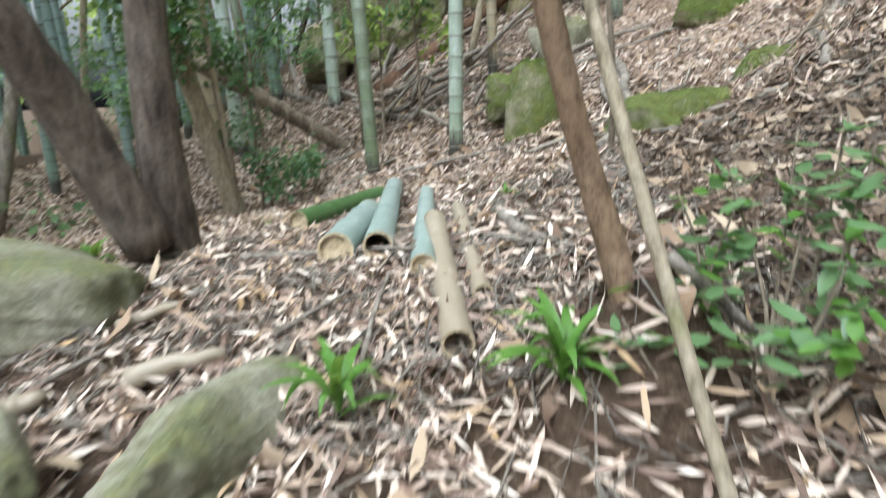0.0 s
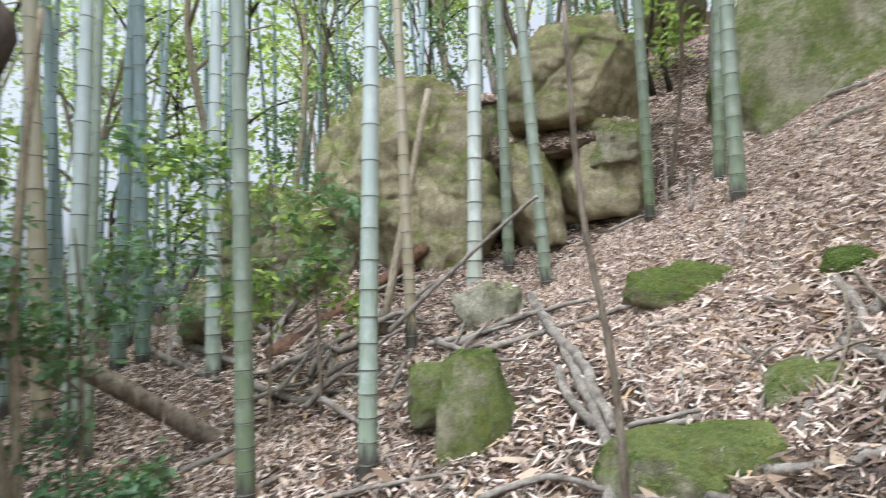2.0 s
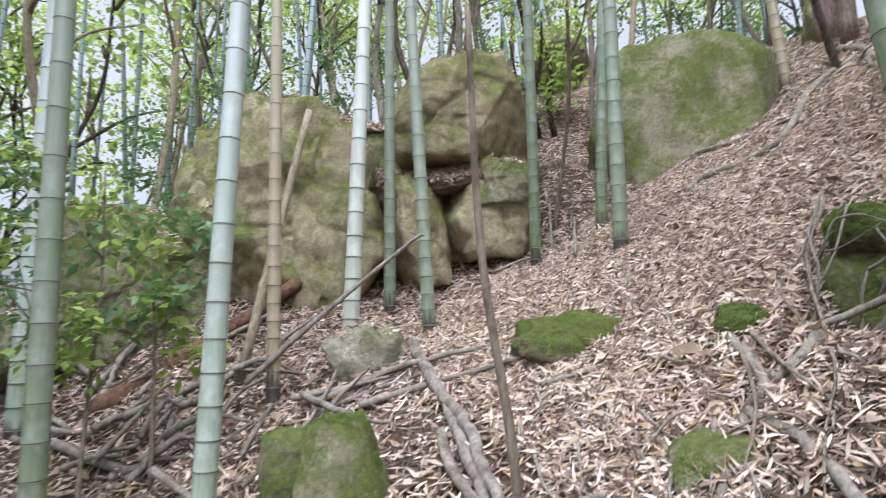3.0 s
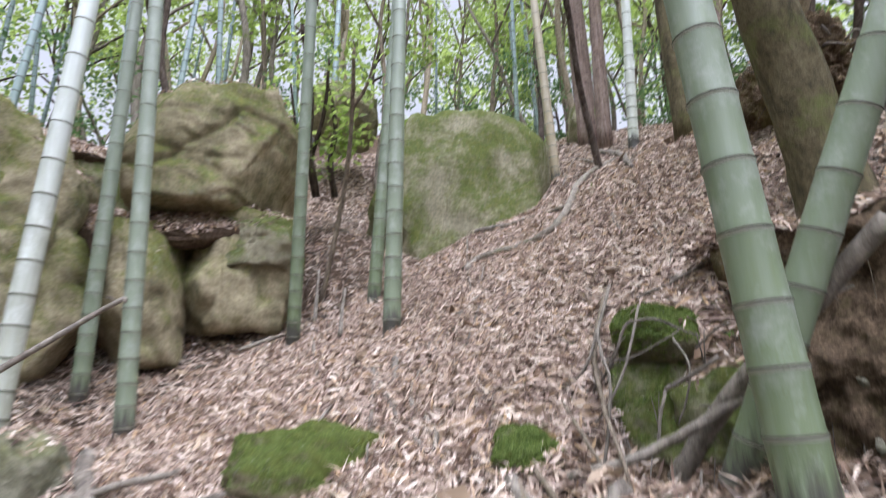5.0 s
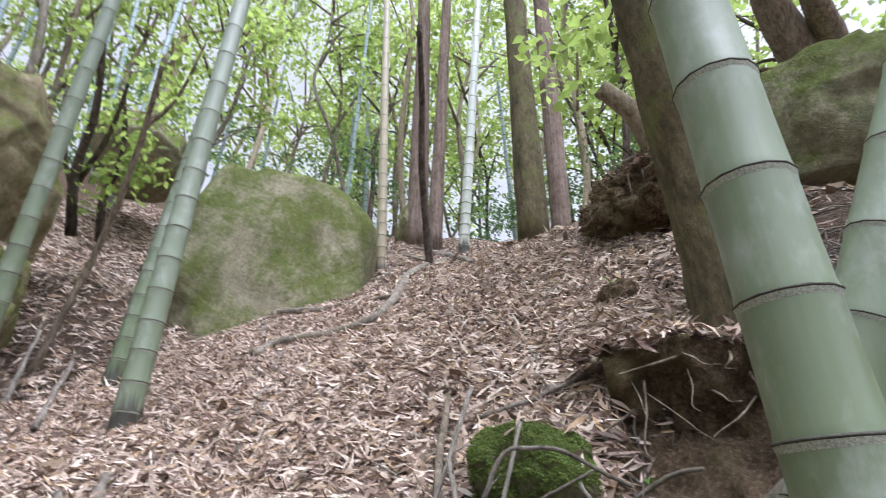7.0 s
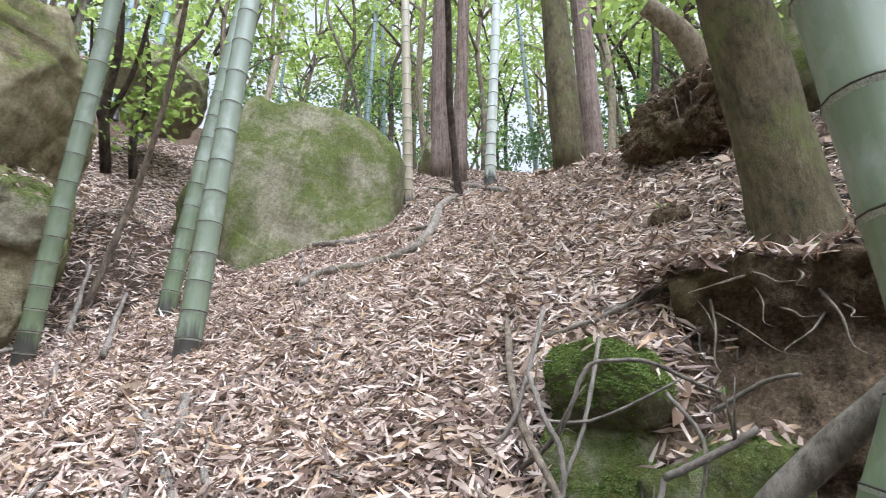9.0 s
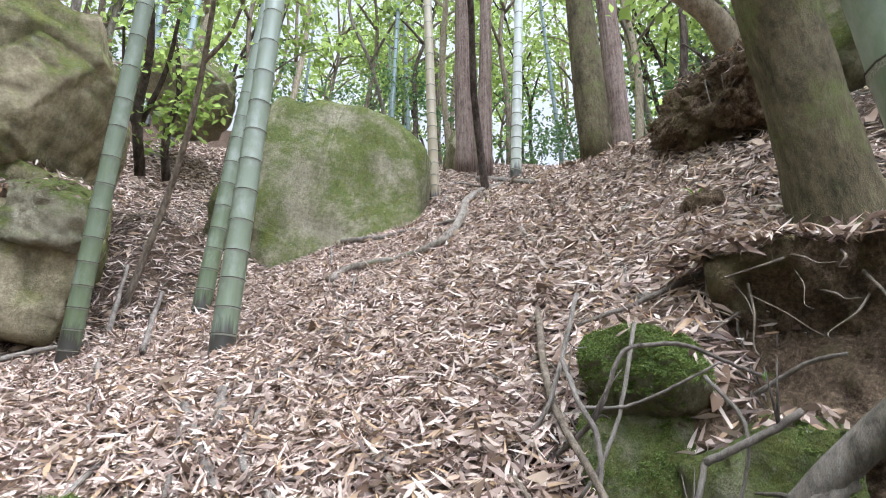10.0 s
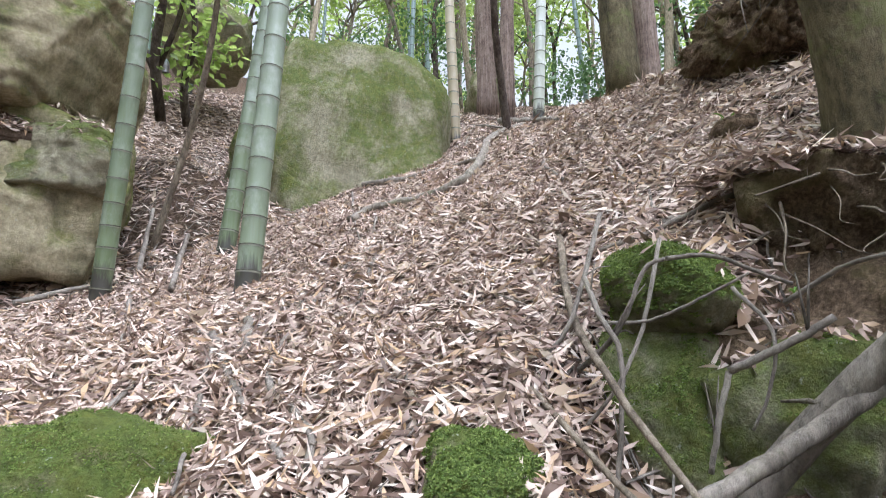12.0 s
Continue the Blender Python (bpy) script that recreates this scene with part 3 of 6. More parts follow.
def cut_tube(a, b, r, mat, label, closed):
    """A sawn length of bamboo: a hollow wall with node ridges and, where closed, the pale wall of a node near the end."""
    a, b = Vector(a), Vector(b)
    ob = thing("cut_bamboo", a, label, "cut bamboo", "pile of cut bamboo")
    turn = (b - a).to_track_quat("Z", "Y").to_matrix().to_4x4()
    ln = (b - a).length
    zs = [0.0, 0.01] + [ln * f for f in (0.3, 0.33, 0.34, 0.37, 0.68, 0.71, 0.72, 0.75, 0.99, 1.0)]
    rs = [0.97, 1.0] + [0.97, 0.99, 1.05, 0.99, 0.96, 0.98, 1.04, 0.98, 0.95, 0.94]
    segs = 24
    outer = tube([(0, 0, z) for z in zs], [r * k for k in rs], segs, 0.015, 2, cap=False)
    inner = tube([(0, 0, z) for z in zs], [r * 0.84 * k for k in rs], segs, 0.02, 4, cap=False)
    wall = part("wall", mesh_of("wall", *outer, True, mat), ob, "", turn)
    part("lining", mesh_of("lining", *inner, True, M_PITH), ob, "pale inner wall", turn)
    v = []
    for k in range(segs):
        q = 6.28318 * k / segs
        v += [(math.cos(q) * r * 0.98, math.sin(q) * r * 0.98, 0), (math.cos(q) * r * 0.83, math.sin(q) * r * 0.83, 0)]
    rim = mesh_of("rim", v, [(2 * k, 2 * k + 1, (2 * k + 3) % (2 * segs), (2 * k + 2) % (2 * segs)) for k in range(segs)], False, M_PITH)
    for z in (-0.001, ln + 0.001):
        part("rim", rim, ob, "pale sawn rim", turn @ pose(0, 0, z))
    disc = tube([(0, 0, 0.0), (0, 0, 0.006)], [r * 0.86, r * 0.86], segs)
    for z in ([0.015, ln * 0.6] if closed else [ln * 0.7]):
        part("septum", mesh_of("septum", *disc, False, M_PITH), ob, "pale node wall", turn @ pose(0, 0, z))
    return ob


def blade_mesh(length, width, arch, mat, cup=0.3):
    """A long leaf rising and arching over along +x."""
    v, f = [], []
    n = 7
    for i in range(n):
        t = i / (n - 1)
        w = width * math.sin(math.pi * min(0.12 + 0.88 * t, 0.995)) ** 0.8
        x, z = length * (t - 0.18 * arch * t * t), length * arch * (t - t * t * 0.95)
        v += [(x, -w / 2, z + cup * w * 0.5), (x, 0, z), (x, w / 2, z + cup * w * 0.5)]
    for i in range(n - 1):
        a = 3 * i
        f += [(a, a + 1, a + 4, a + 3), (a + 1, a + 2, a + 5, a + 4)]
    return mesh_of("blade", v, f, True, mat)


BLADES = [blade_mesh(1.0, 0.11, 0.9, M_BLADE), blade_mesh(0.85, 0.12, 0.5, M_BLADE), blade_mesh(0.7, 0.12, 1.5, M_BLADE)]
OVATE = [blade_mesh(1.0, 0.5, -0.25, M_LEAF_MID, 0.25), blade_mesh(0.9, 0.46, -0.1, M_BLADE, 0.3), blade_mesh(1.05, 0.5, -0.4, M_LEAF_MID, 0.2)]


def tuft(place, n, size, label):
    """A low plant of arching blades from one root."""
    ob = thing("seedling", place, label, "plant", "ground plants")
    rng = random.Random(int(abs(place[0] * 531 + place[1] * 97)))
    for k in range(n):
        s = size * rng.uniform(0.65, 1.15)
        part("blade", rng.choice(BLADES), ob, "", pose(0, 0, rng.uniform(0, size * 0.25), 0, -rng.uniform(0, 45), 360 * k / n + rng.uniform(-25, 25)) @ Matrix.Scale(s, 4))
    return ob


def broad_shrub(place, tips, label):
    """A low shrub: thin stems from one root to the given tips, each with a whorl of broad leaves."""
    o = Vector(place)
    ob = thing("shrub", o, label, "shrub")
    rng = random.Random(8)
    for tip in tips:
        t = Vector(tip) - o
        mid = t * 0.5 + Vector((rng.gauss(0, 0.04), rng.gauss(0, 0.04), -0.05))
        part("stem", mesh_of("stem", *tube(smooth_line([(0, 0, 0), mid, t], 4), list(np.linspace(0.006, 0.003, 9)), 6), True, M_BARK), ob)
        for k in range(rng.randrange(12, 17)):
            s = rng.uniform(0.045, 0.085)
            back = t.lerp(mid, rng.uniform(0, 0.7)) + Vector((rng.gauss(0, 0.03), rng.gauss(0, 0.03), rng.gauss(0, 0.02)))
            part("leaf", rng.choice(OVATE), ob, "", Matrix.Translation(back) @ pose(0, 0, 0, rng.gauss(0, 15), rng.gauss(-5, 22), rng.uniform(0, 360)) @ Matrix.Scale(s, 4))
    return ob


def root_plate(place, size, turn, label, roots=16, seed=4):
    """Torn earth held by a tangle of roots."""
    ob = boulder("earth_bank", place, size, turn, 0, seed, M_EARTH, label, 0.3, 0.22, 6, "earth bank", fine=2.1)
    rng = random.Random(seed)
    for k in range(roots):
        a, b = rng.uniform(0, 6.28), rng.uniform(-0.3, 1.2)
        d = Vector((math.cos(a) * math.cos(b) * size[0], math.sin(a) * math.cos(b) * size[1], math.sin(b) * size[2]))
        e = d * 1.12 + Vector((rng.gauss(0, 0.12), rng.gauss(0, 0.12), -rng.uniform(0.05, 0.3)))
        r = rng.uniform(0.004, 0.016)
        part("root", mesh_of("root", *tube(smooth_line([d * 0.85, d * 1.08, e], 4), list(np.linspace(r, r * 0.3, 9)), 6, 0.2, k), True, M_TWIG), ob, "thin hanging root")
    return ob


def scatter_twigs(name, n, region, seed):
    """Short dead twigs lying all over the litter."""
    rng = np.random.default_rng(seed)
    x0, y0, x1, y1 = region
    c = np.stack([rng.uniform(x0, x1, n), rng.uniform(y0, y1, n)], -1)
    a = rng.uniform(0, 2 * np.pi, n)
    ln = rng.uniform(0.06, 0.45, n) ** 1.2
    r = rng.uniform(0.0015, 0.006, n)
    verts, faces = [], []
    for f in (-0.5, -0.15, 0.2, 0.5):
        bend = 0.12 * ln * np.sin(f * 5 + a)
        p = c + np.stack([np.cos(a), np.sin(a)], -1) * (f * ln)[:, None] + np.stack([-np.sin(a), np.cos(a)], -1) * bend[:, None]
        z = height(p[:, 0], p[:, 1]) + 0.02 + 0.015 * rng.random(n)
        for k in range(3):
            q = 2.094 * k
            verts.append(np.stack([p[:, 0] - np.sin(a) * np.cos(q) * r, p[:, 1] + np.cos(a) * np.cos(q) * r, z + np.sin(q) * r], -1))
    v = np.stack(verts, 1)
    base = np.arange(n)[:, None] * 12
    quads = [base + [3 * s + k, 3 * s + (k + 1) % 3, 3 * s + 3 + (k + 1) % 3, 3 * s + 3 + k] for s in range(3) for k in range(3)]
    ob = new(name, quick_mesh(name, v.reshape(-1, 3), np.concatenate(quads, 1).reshape(-1, 4), M_TWIG, True))
    return tagged(ob, "short dead twigs strewn over the litter", "twig litter", "", "stuff")

# ---- culms and rocks ----
bamboo((-0.70, 5.18, 0.68), (-0.026, -0.003), 0.065, 9, M_CULM, "tall green bamboo culm rooted in leaf litter", bow=0)
bamboo((0.06, 4.85, 0.90), (0.024, -0.002), 0.062, 9, M_CULM_PALE, "pale green bamboo culm with whitish node rings", bow=0)
bamboo((1.22, 6.93, 1.96), (0.036, -0.007), 0.082, 9, M_CULM_WHITE, "tall bamboo culm with whitish waxy bloom", bow=0)
bamboo((1.87, 6.54, 2.07), (-0.040, 0.014), 0.066, 9, M_CULM, "tall green bamboo culm rooted in leaf litter", bow=0)
bamboo((1.78, 7.54, 2.33), (0.003, -0.003), 0.068, 9, M_CULM, "tall green bamboo culm rooted in leaf litter", bow=0)
bamboo((0.50, 6.30, 1.62), (-0.019, 0.004), 0.055, 9, M_CULM_TAN, "dead tan bamboo culm still standing", bow=0)
bamboo((3.22, 6.89, 2.80), (-0.061, -0.136), 0.062, 9, M_CULM, "tall green bamboo culm rooted in leaf litter")
bamboo((3.56, 5.92, 2.81), (0.021, -0.018), 0.076, 9, M_CULM, "stout green bamboo culm with a blackened foot", bow=0)
bamboo((3.96, 6.72, 3.17), (0.055, -0.043), 0.068, 9, M_CULM, "green bamboo culm close behind a stouter one", bow=0)
bamboo((-1.49, 7.66, 1.23), (-0.008, -0.001), 0.085, 9, M_CULM_PALE, "tall bamboo culm with whitish waxy bloom", bow=0)
bamboo((-2.71, 7.35, 0.73), (-0.006, -0.003), 0.090, 9, M_CULM_PALE, "tall bamboo culm with whitish waxy bloom", bow=0)
bamboo((-2.42, 7.02, 0.63), (-0.011, -0.006), 0.050, 9, M_CULM, "tall green bamboo culm rooted in leaf litter", bow=0)
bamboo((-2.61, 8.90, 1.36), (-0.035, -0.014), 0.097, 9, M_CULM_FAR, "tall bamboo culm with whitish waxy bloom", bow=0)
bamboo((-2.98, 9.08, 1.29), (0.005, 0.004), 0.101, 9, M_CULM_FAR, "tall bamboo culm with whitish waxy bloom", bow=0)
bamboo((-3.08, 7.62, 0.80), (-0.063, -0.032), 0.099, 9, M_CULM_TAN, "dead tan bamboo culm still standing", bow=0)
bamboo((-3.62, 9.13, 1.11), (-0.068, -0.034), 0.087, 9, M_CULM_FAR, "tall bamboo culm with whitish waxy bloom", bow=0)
bamboo((-2.16, 4.25, 0.40), (0.005, 0.000), 0.085, 9, M_CULM, "tall green bamboo culm rooted in leaf litter", bow=0)
bamboo((7.00, 6.55, 5.20), (-0.016, 0.027), 0.072, 9, M_CULM_TAN, "slender dry bamboo culm with pale nodes", bow=0)
bamboo((7.95, 5.82, 5.80), (0.025, -0.061), 0.079, 9, M_CULM_WHITE, "tall bamboo culm with whitish waxy bloom", bow=0)
bamboo((2.50, 2.86, 1.85), (-0.040, 0.040), 0.078, 9, M_CULM, "thick green bamboo culm rising close beside the path")
bamboo((2.66, 3.15, 1.90), (0.040, -0.465), 0.062, 8, M_CULM, "dark green bamboo culm leaning across a thicker one")
boulder("boulder", (6.09, 7.59, 4.61), (1.21, 1.30, 1.57), -47, 0, 3, M_STONE_GREEN, "huge rounded boulder covered in green moss", 0.3, 0.06, 5, roll=14)
boulder("boulder", (3.08, 8.41, 4.78), (0.91, 1.30, 0.72), -24, 0, 5, M_STONE, "large pale sandstone boulder with a mossy crown", 0.75, 0.07, 6, roll=0)
boulder("boulder", (0.80, 9.14, 3.50), (1.17, 1.20, 1.32), -4, 0, 8, M_STONE, "massive sandstone block of a rock ledge, stained green", 0.92, 0.07, 6, roll=0, broken=0.32)
boulder("boulder", (3.25, 8.14, 3.53), (0.62, 0.90, 0.64), -26, 0, 11, M_STONE, "squared sandstone block under a larger boulder", 0.9, 0.08, 5, roll=0, broken=0.25)
boulder("boulder", (2.36, 8.25, 3.28), (0.39, 0.80, 0.69), -19, 0, 14, M_STONE, "weathered sandstone block in the ledge", 0.9, 0.09, 5, roll=0, broken=0.25)
boulder("boulder", (2.11, 9.41, 4.24), (0.56, 1.00, 0.64), -14, 0, 17, M_STONE_GREEN, "moss-covered block at the back of the ledge", 0.6, 0.1, 5, roll=0)
boulder("boulder", (5.32, 9.41, 6.85), (0.54, 0.80, 0.38), -34, 0, 23, M_STONE_GREEN, "mossy rock on top of the ledge", 0.5, 0.1, 5, roll=0)
boulder("boulder", (-0.81, 9.10, 2.68), (0.94, 0.90, 0.90), 7, 0, 27, M_STONE_GREEN, "dark mossy rock wall behind a leafy shrub", 0.88, 0.08, 6, roll=0, broken=0.3)
boulder("boulder", (0.00, 9.58, 3.82), (0.56, 0.80, 0.65), 1, 0, 29, M_STONE, "overhanging block of a sandstone ledge", 0.92, 0.08, 5, roll=0, broken=0.25)
boulder("boulder", (-1.79, 8.96, 1.87), (0.40, 0.60, 0.36), 12, 0, 31, M_STONE_GREEN, "low mossy rock at the foot of the ledge", 0.5, 0.1, 5, roll=0)
boulder("boulder", (-1.72, 8.75, 1.99), (0.38, 0.60, 0.42), 14, 0, 33, M_STONE_GREEN, "low mossy rock at the foot of the ledge", 0.5, 0.1, 5, roll=0)
boulder("boulder", (1.29, 8.60, 3.28), (0.39, 0.70, 0.95), -9, 0, 71, M_STONE, "cracked sandstone block of a rock ledge", 0.92, 0.08, 5, roll=0, broken=0.25)
boulder("boulder", (3.26, 7.66, 3.83), (0.36, 0.60, 0.31), -28, 0, 73, M_STONE_GREEN, "squared mossy block on the ledge", 0.92, 0.08, 5, roll=0, broken=0.25)
boulder("boulder", (2.70, 7.74, 3.97), (0.58, 0.38, 0.15), -25, 36, 75, M_GROUND, "drift of leaf litter on the rock ledge", 0.2, 0.1, 5, roll=0)
boulder("boulder", (1.12, 9.04, 4.89), (1.09, 0.60, 0.18), -7, 18, 79, M_GROUND, "drift of leaf litter on the rock ledge", 0.2, 0.1, 5, roll=0)
boulder("boulder", (1.98, 8.34, 3.83), (0.39, 0.40, 0.30), -15, 25, 81, M_GROUND, "drift of leaf litter between rocks", 0.2, 0.1, 5, roll=0)
boulder("boulder", (4.24, 7.87, 3.25), (0.24, 0.30, 0.24), -31, 0, 35, M_STONE_GREEN, "small mossy stone at a bamboo foot", 0.6, 0.1, 5, roll=0)
boulder("boulder", (0.70, 4.61, 1.15), (0.32, 0.22, 0.50), -12, 0, 37, M_STONE_GREEN, "pointed mossy slab standing in the litter", 0.75, 0.1, 5, roll=-6, taper=0.5)
boulder("boulder", (0.52, 4.92, 1.33), (0.20, 0.20, 0.21), -9, 0, 39, M_STONE_GREEN, "mossy stone behind a pointed slab", 0.4, 0.12, 5, roll=0)
boulder("boulder", (1.34, 3.40, 1.12), (0.41, 0.22, 0.25), -32, 14, 41, M_STONE_GREEN, "broad mossy rock bedded in the slope", 0.5, 0.13, 5, roll=0)
boulder("boulder", (1.24, 6.32, 1.87), (0.33, 0.30, 0.27), -14, 0, 43, M_STONE_GREY, "small pale boulder with a mossy top", 0.4, 0.1, 5, roll=-15)
boulder("boulder", (2.28, 4.89, 1.92), (0.41, 0.30, 0.22), -34, 26, 45, M_MOSS, "low moss cushion over a buried stone", 0.15, 0.2, 5, roll=6)
boulder("boulder", (2.57, 3.82, 2.02), (0.13, 0.15, 0.09), -48, 24, 47, M_MOSS, "small moss cushion in the litter", 0.2, 0.18, 5, roll=0)
boulder("boulder", (-1.85, 2.05, 0.66), (0.55, 0.42, 0.24), 20, -6, 49, M_STONE_GREY, "flat grey-green boulder with thin moss", 0.55, 0.08, 5, roll=10)
boulder("boulder", (-0.62, 1.36, 0.50), (0.13, 0.42, 0.16), -14, -8, 51, M_STONE_GREY, "long grey-green stone half sunk in leaves", 0.6, 0.10, 5, roll=-12)
boulder("boulder", (-1.05, 1.08, 0.61), (0.07, 0.15, 0.11), 44, 0, 53, M_STONE_GREY, "low stone greened with thin moss", 0.5, 0.1, 5, roll=0)
boulder("boulder", (2.07, 3.33, 1.35), (0.38, 0.25, 0.26), -35, 0, 55, M_STONE_GREEN, "mossy rock bedded in the slope", 0.6, 0.12, 5, roll=0)
boulder("boulder", (3.18, 3.53, 2.48), (0.17, 0.20, 0.13), -80, 0, 57, M_MOSS, "squared stone with bright moss on top", 0.8, 0.1, 5, roll=0)
boulder("boulder", (3.18, 3.56, 2.14), (0.17, 0.20, 0.23), -79, 0, 59, M_STONE_GREEN, "upright mossy stone block in the earth bank", 0.8, 0.08, 5, roll=0)
boulder("boulder", (3.21, 3.26, 2.12), (0.21, 0.20, 0.22), -89, 0, 61, M_STONE_GREEN, "mossy stone block in the earth bank", 0.75, 0.09, 5, roll=0)
boulder("boulder", (6.29, 1.79, 5.18), (0.73, 0.84, 0.66), -104, 0, 63, M_STONE_GREEN, "mossy boulder at the top of the bank", 0.5, 0.1, 5, roll=0)
boulder("boulder", (9.01, 7.15, 6.99), (0.38, 0.40, 0.38), -62, 0, 65, M_STONE_GREEN, "mossy rock among the far trunks", 0.5, 0.1, 5, roll=0)


# ---- trees, wood and plants ----
trunk_tree("tree", [(-1.44, 2.76, 0.52), (-1.40, 2.72, 0.95), (-1.37, 2.70, 1.5), (-1.34, 2.70, 2.03), (-1.40, 2.74, 2.5), (-1.45, 2.8, 3.6)], [0.16, 0.115, 0.095, 0.085, 0.07, 0.05], M_BARK_UMBER, "forked brown tree with a dark arching limb", [([(-1.36, 2.70, 1.82), (-1.17, 2.85, 2.15), (-1.10, 2.89, 2.35), (-0.99, 2.95, 2.66), (-1.06, 2.91, 2.78), (-1.02, 2.87, 3.08)], 0.062, 0.04, M_BARK_DARK), ([(-1.40, 2.51, 0.74), (-1.54, 2.39, 1.25), (-1.62, 2.21, 1.67), (-1.69, 2.12, 1.88)], 0.12, 0.09)], [], category="tree")
trunk_tree("tree", [(-2.03, 5.22, 0.27), (-2.10, 5.10, 0.85), (-2.23, 4.94, 1.73), (-2.36, 4.80, 2.52), (-2.5, 4.6, 3.6), (-2.6, 4.4, 4.4)], [0.105, 0.085, 0.075, 0.07, 0.06], M_BARK_PALE, "smooth pale tree leaning over the hollow", [([(-2.02, 5.18, 0.6), (-2.0, 5.1, 1.1), (-2.02, 5.02, 1.9), (-1.98, 4.95, 2.8), (-1.9, 4.9, 3.8)], 0.035, 0.02)], [], M_LEAF, "tree", per=150, size=0.11)
trunk_tree("tree", [(0.44, 1.22, 0.80), (0.375, 1.27, 1.04), (0.285, 1.30, 1.335), (0.185, 1.275, 1.70), (0.115, 1.28, 2.04), (0.05, 1.27, 2.5), (0.04, 1.3, 3.6)], [0.042, 0.033, 0.029, 0.0235, 0.021], M_BARK_ORANGE, "slim smooth orange-brown trunk with a slight kink", [], [], category="tree", rough=0.05)
trunk_tree("sapling", [(0.49, 0.50, 0.33), (0.43, 0.68, 0.70), (0.37, 0.86, 1.02), (0.28, 1.10, 1.5), (0.20, 1.35, 2.0), (0.12, 1.6, 2.5), (0.0, 1.9, 3.4)], [0.014, 0.0135, 0.012, 0.01], M_BARK_PALE, "thin pale sapling stem bent across the slope", [], [], category="sapling", rough=0.06, segs=9)
# This tree's crown is spread wide overhead to shade the right side.
trunk_tree("tree", [(3.84, 2.86, 2.80), (3.76, 2.90, 3.20), (3.66, 2.93, 3.75), (3.46, 2.99, 4.5), (3.25, 3.08, 5.6), (3.1, 3.15, 7.5)], [0.21, 0.145, 0.13, 0.115, 0.09], M_BARK_MOSS, "stout mossy tree leaning from an earth bank", [([(3.78, 2.88, 3.0), (3.56, 2.80, 2.78), (3.42, 2.72, 2.50)], 0.045, 0.012)], [((3.2, 3.1, 7.5), 1.4), ((2.2, 3.4, 7.6), 1.2), ((4.2, 2.4, 6.9), 1.3), ((3.0, 1.9, 6.6), 1.2), ((4.8, 3.0, 7.4), 1.2), ((2.4, 2.2, 7.2), 1.2)], M_LEAF)
# Three trees added out of view; their crowns keep light off the right slope.
trunk_tree("tree", [(3.3, 0.5, 2.03), (3.1999999999999997, 0.6, 4.13), (3.0999999999999996, 0.9, 7.13)], [0.12, 0.09, 0.05], M_BARK_GREY, "unseen tree added to shade the slope", [], [((3.10, 0.90, 7.13), 1.3), ((2.30, 1.40, 6.53), 1.1), ((3.90, 1.40, 6.33), 1.1), ((2.90, -0.10, 6.43), 1.1)], M_LEAF, per=300)
trunk_tree("tree", [(4.9, 0.4, 3.20), (4.800000000000001, 0.5, 5.30), (4.7, 0.8, 8.30)], [0.12, 0.09, 0.05], M_BARK_GREY, "unseen leaning tree added to shade the bank", [], [((4.70, 0.80, 8.30), 1.3), ((3.90, 1.30, 7.70), 1.1), ((5.50, 1.30, 7.50), 1.1), ((4.50, -0.20, 7.60), 1.1)], M_LEAF, per=300)
trunk_tree("tree", [(2.1, -0.9, 0.80), (2.0, -0.8, 2.90), (1.9000000000000001, -0.5, 5.90)], [0.12, 0.09, 0.05], M_BARK_GREY, "unseen tree added to shade the path start", [], [((1.90, -0.50, 5.90), 1.3), ((1.10, 0.00, 5.30), 1.1), ((2.70, 0.00, 5.10), 1.1), ((1.70, -1.50, 5.20), 1.1)], M_LEAF, per=300)
trunk_tree("tree", [(5.62, 4.15, 4.38), (5.62, 4.16, 6.11), (5.62, 4.17, 7.73), (5.62, 4.18, 9.36), (5.62, 4.19, 10.98)], [0.145, 0.115, 0.1, 0.08], M_BARK_MOSS, "greenish mossy trunk at the crest of the slope", [], [((5.62, 4.19, 10.98), 1.3), ((6.62, 4.49, 10.18), 1.0), ((4.72, 4.69, 10.38), 1.0), ((5.72, 3.19, 9.78), 0.9)], M_LEAF)
trunk_tree("tree", [(6.50, 4.10, 4.75), (6.50, 4.08, 6.60), (6.50, 4.07, 8.35), (6.49, 4.05, 10.10), (6.49, 4.03, 11.85)], [0.11, 0.1, 0.09, 0.07], M_BARK_CEDAR, "straight trunk with stringy grey-brown bark", [], [((6.49, 4.03, 11.85), 1.3), ((7.49, 4.33, 11.05), 1.0), ((5.59, 4.53, 11.25), 1.0), ((6.59, 3.03, 10.65), 0.9)], M_LEAF)
trunk_tree("tree", [(8.75, 7.00, 6.40), (8.75, 6.99, 8.50), (8.75, 6.98, 10.50), (8.75, 6.98, 12.50), (8.75, 6.97, 14.50)], [0.19, 0.155, 0.13, 0.1], M_BARK_CEDAR, "straight cedar trunk with stringy reddish bark", [], [((8.75, 6.97, 14.50), 1.3), ((9.75, 7.27, 13.70), 1.0), ((7.85, 7.47, 13.90), 1.0), ((8.85, 5.97, 13.30), 0.9)], M_LEAF)
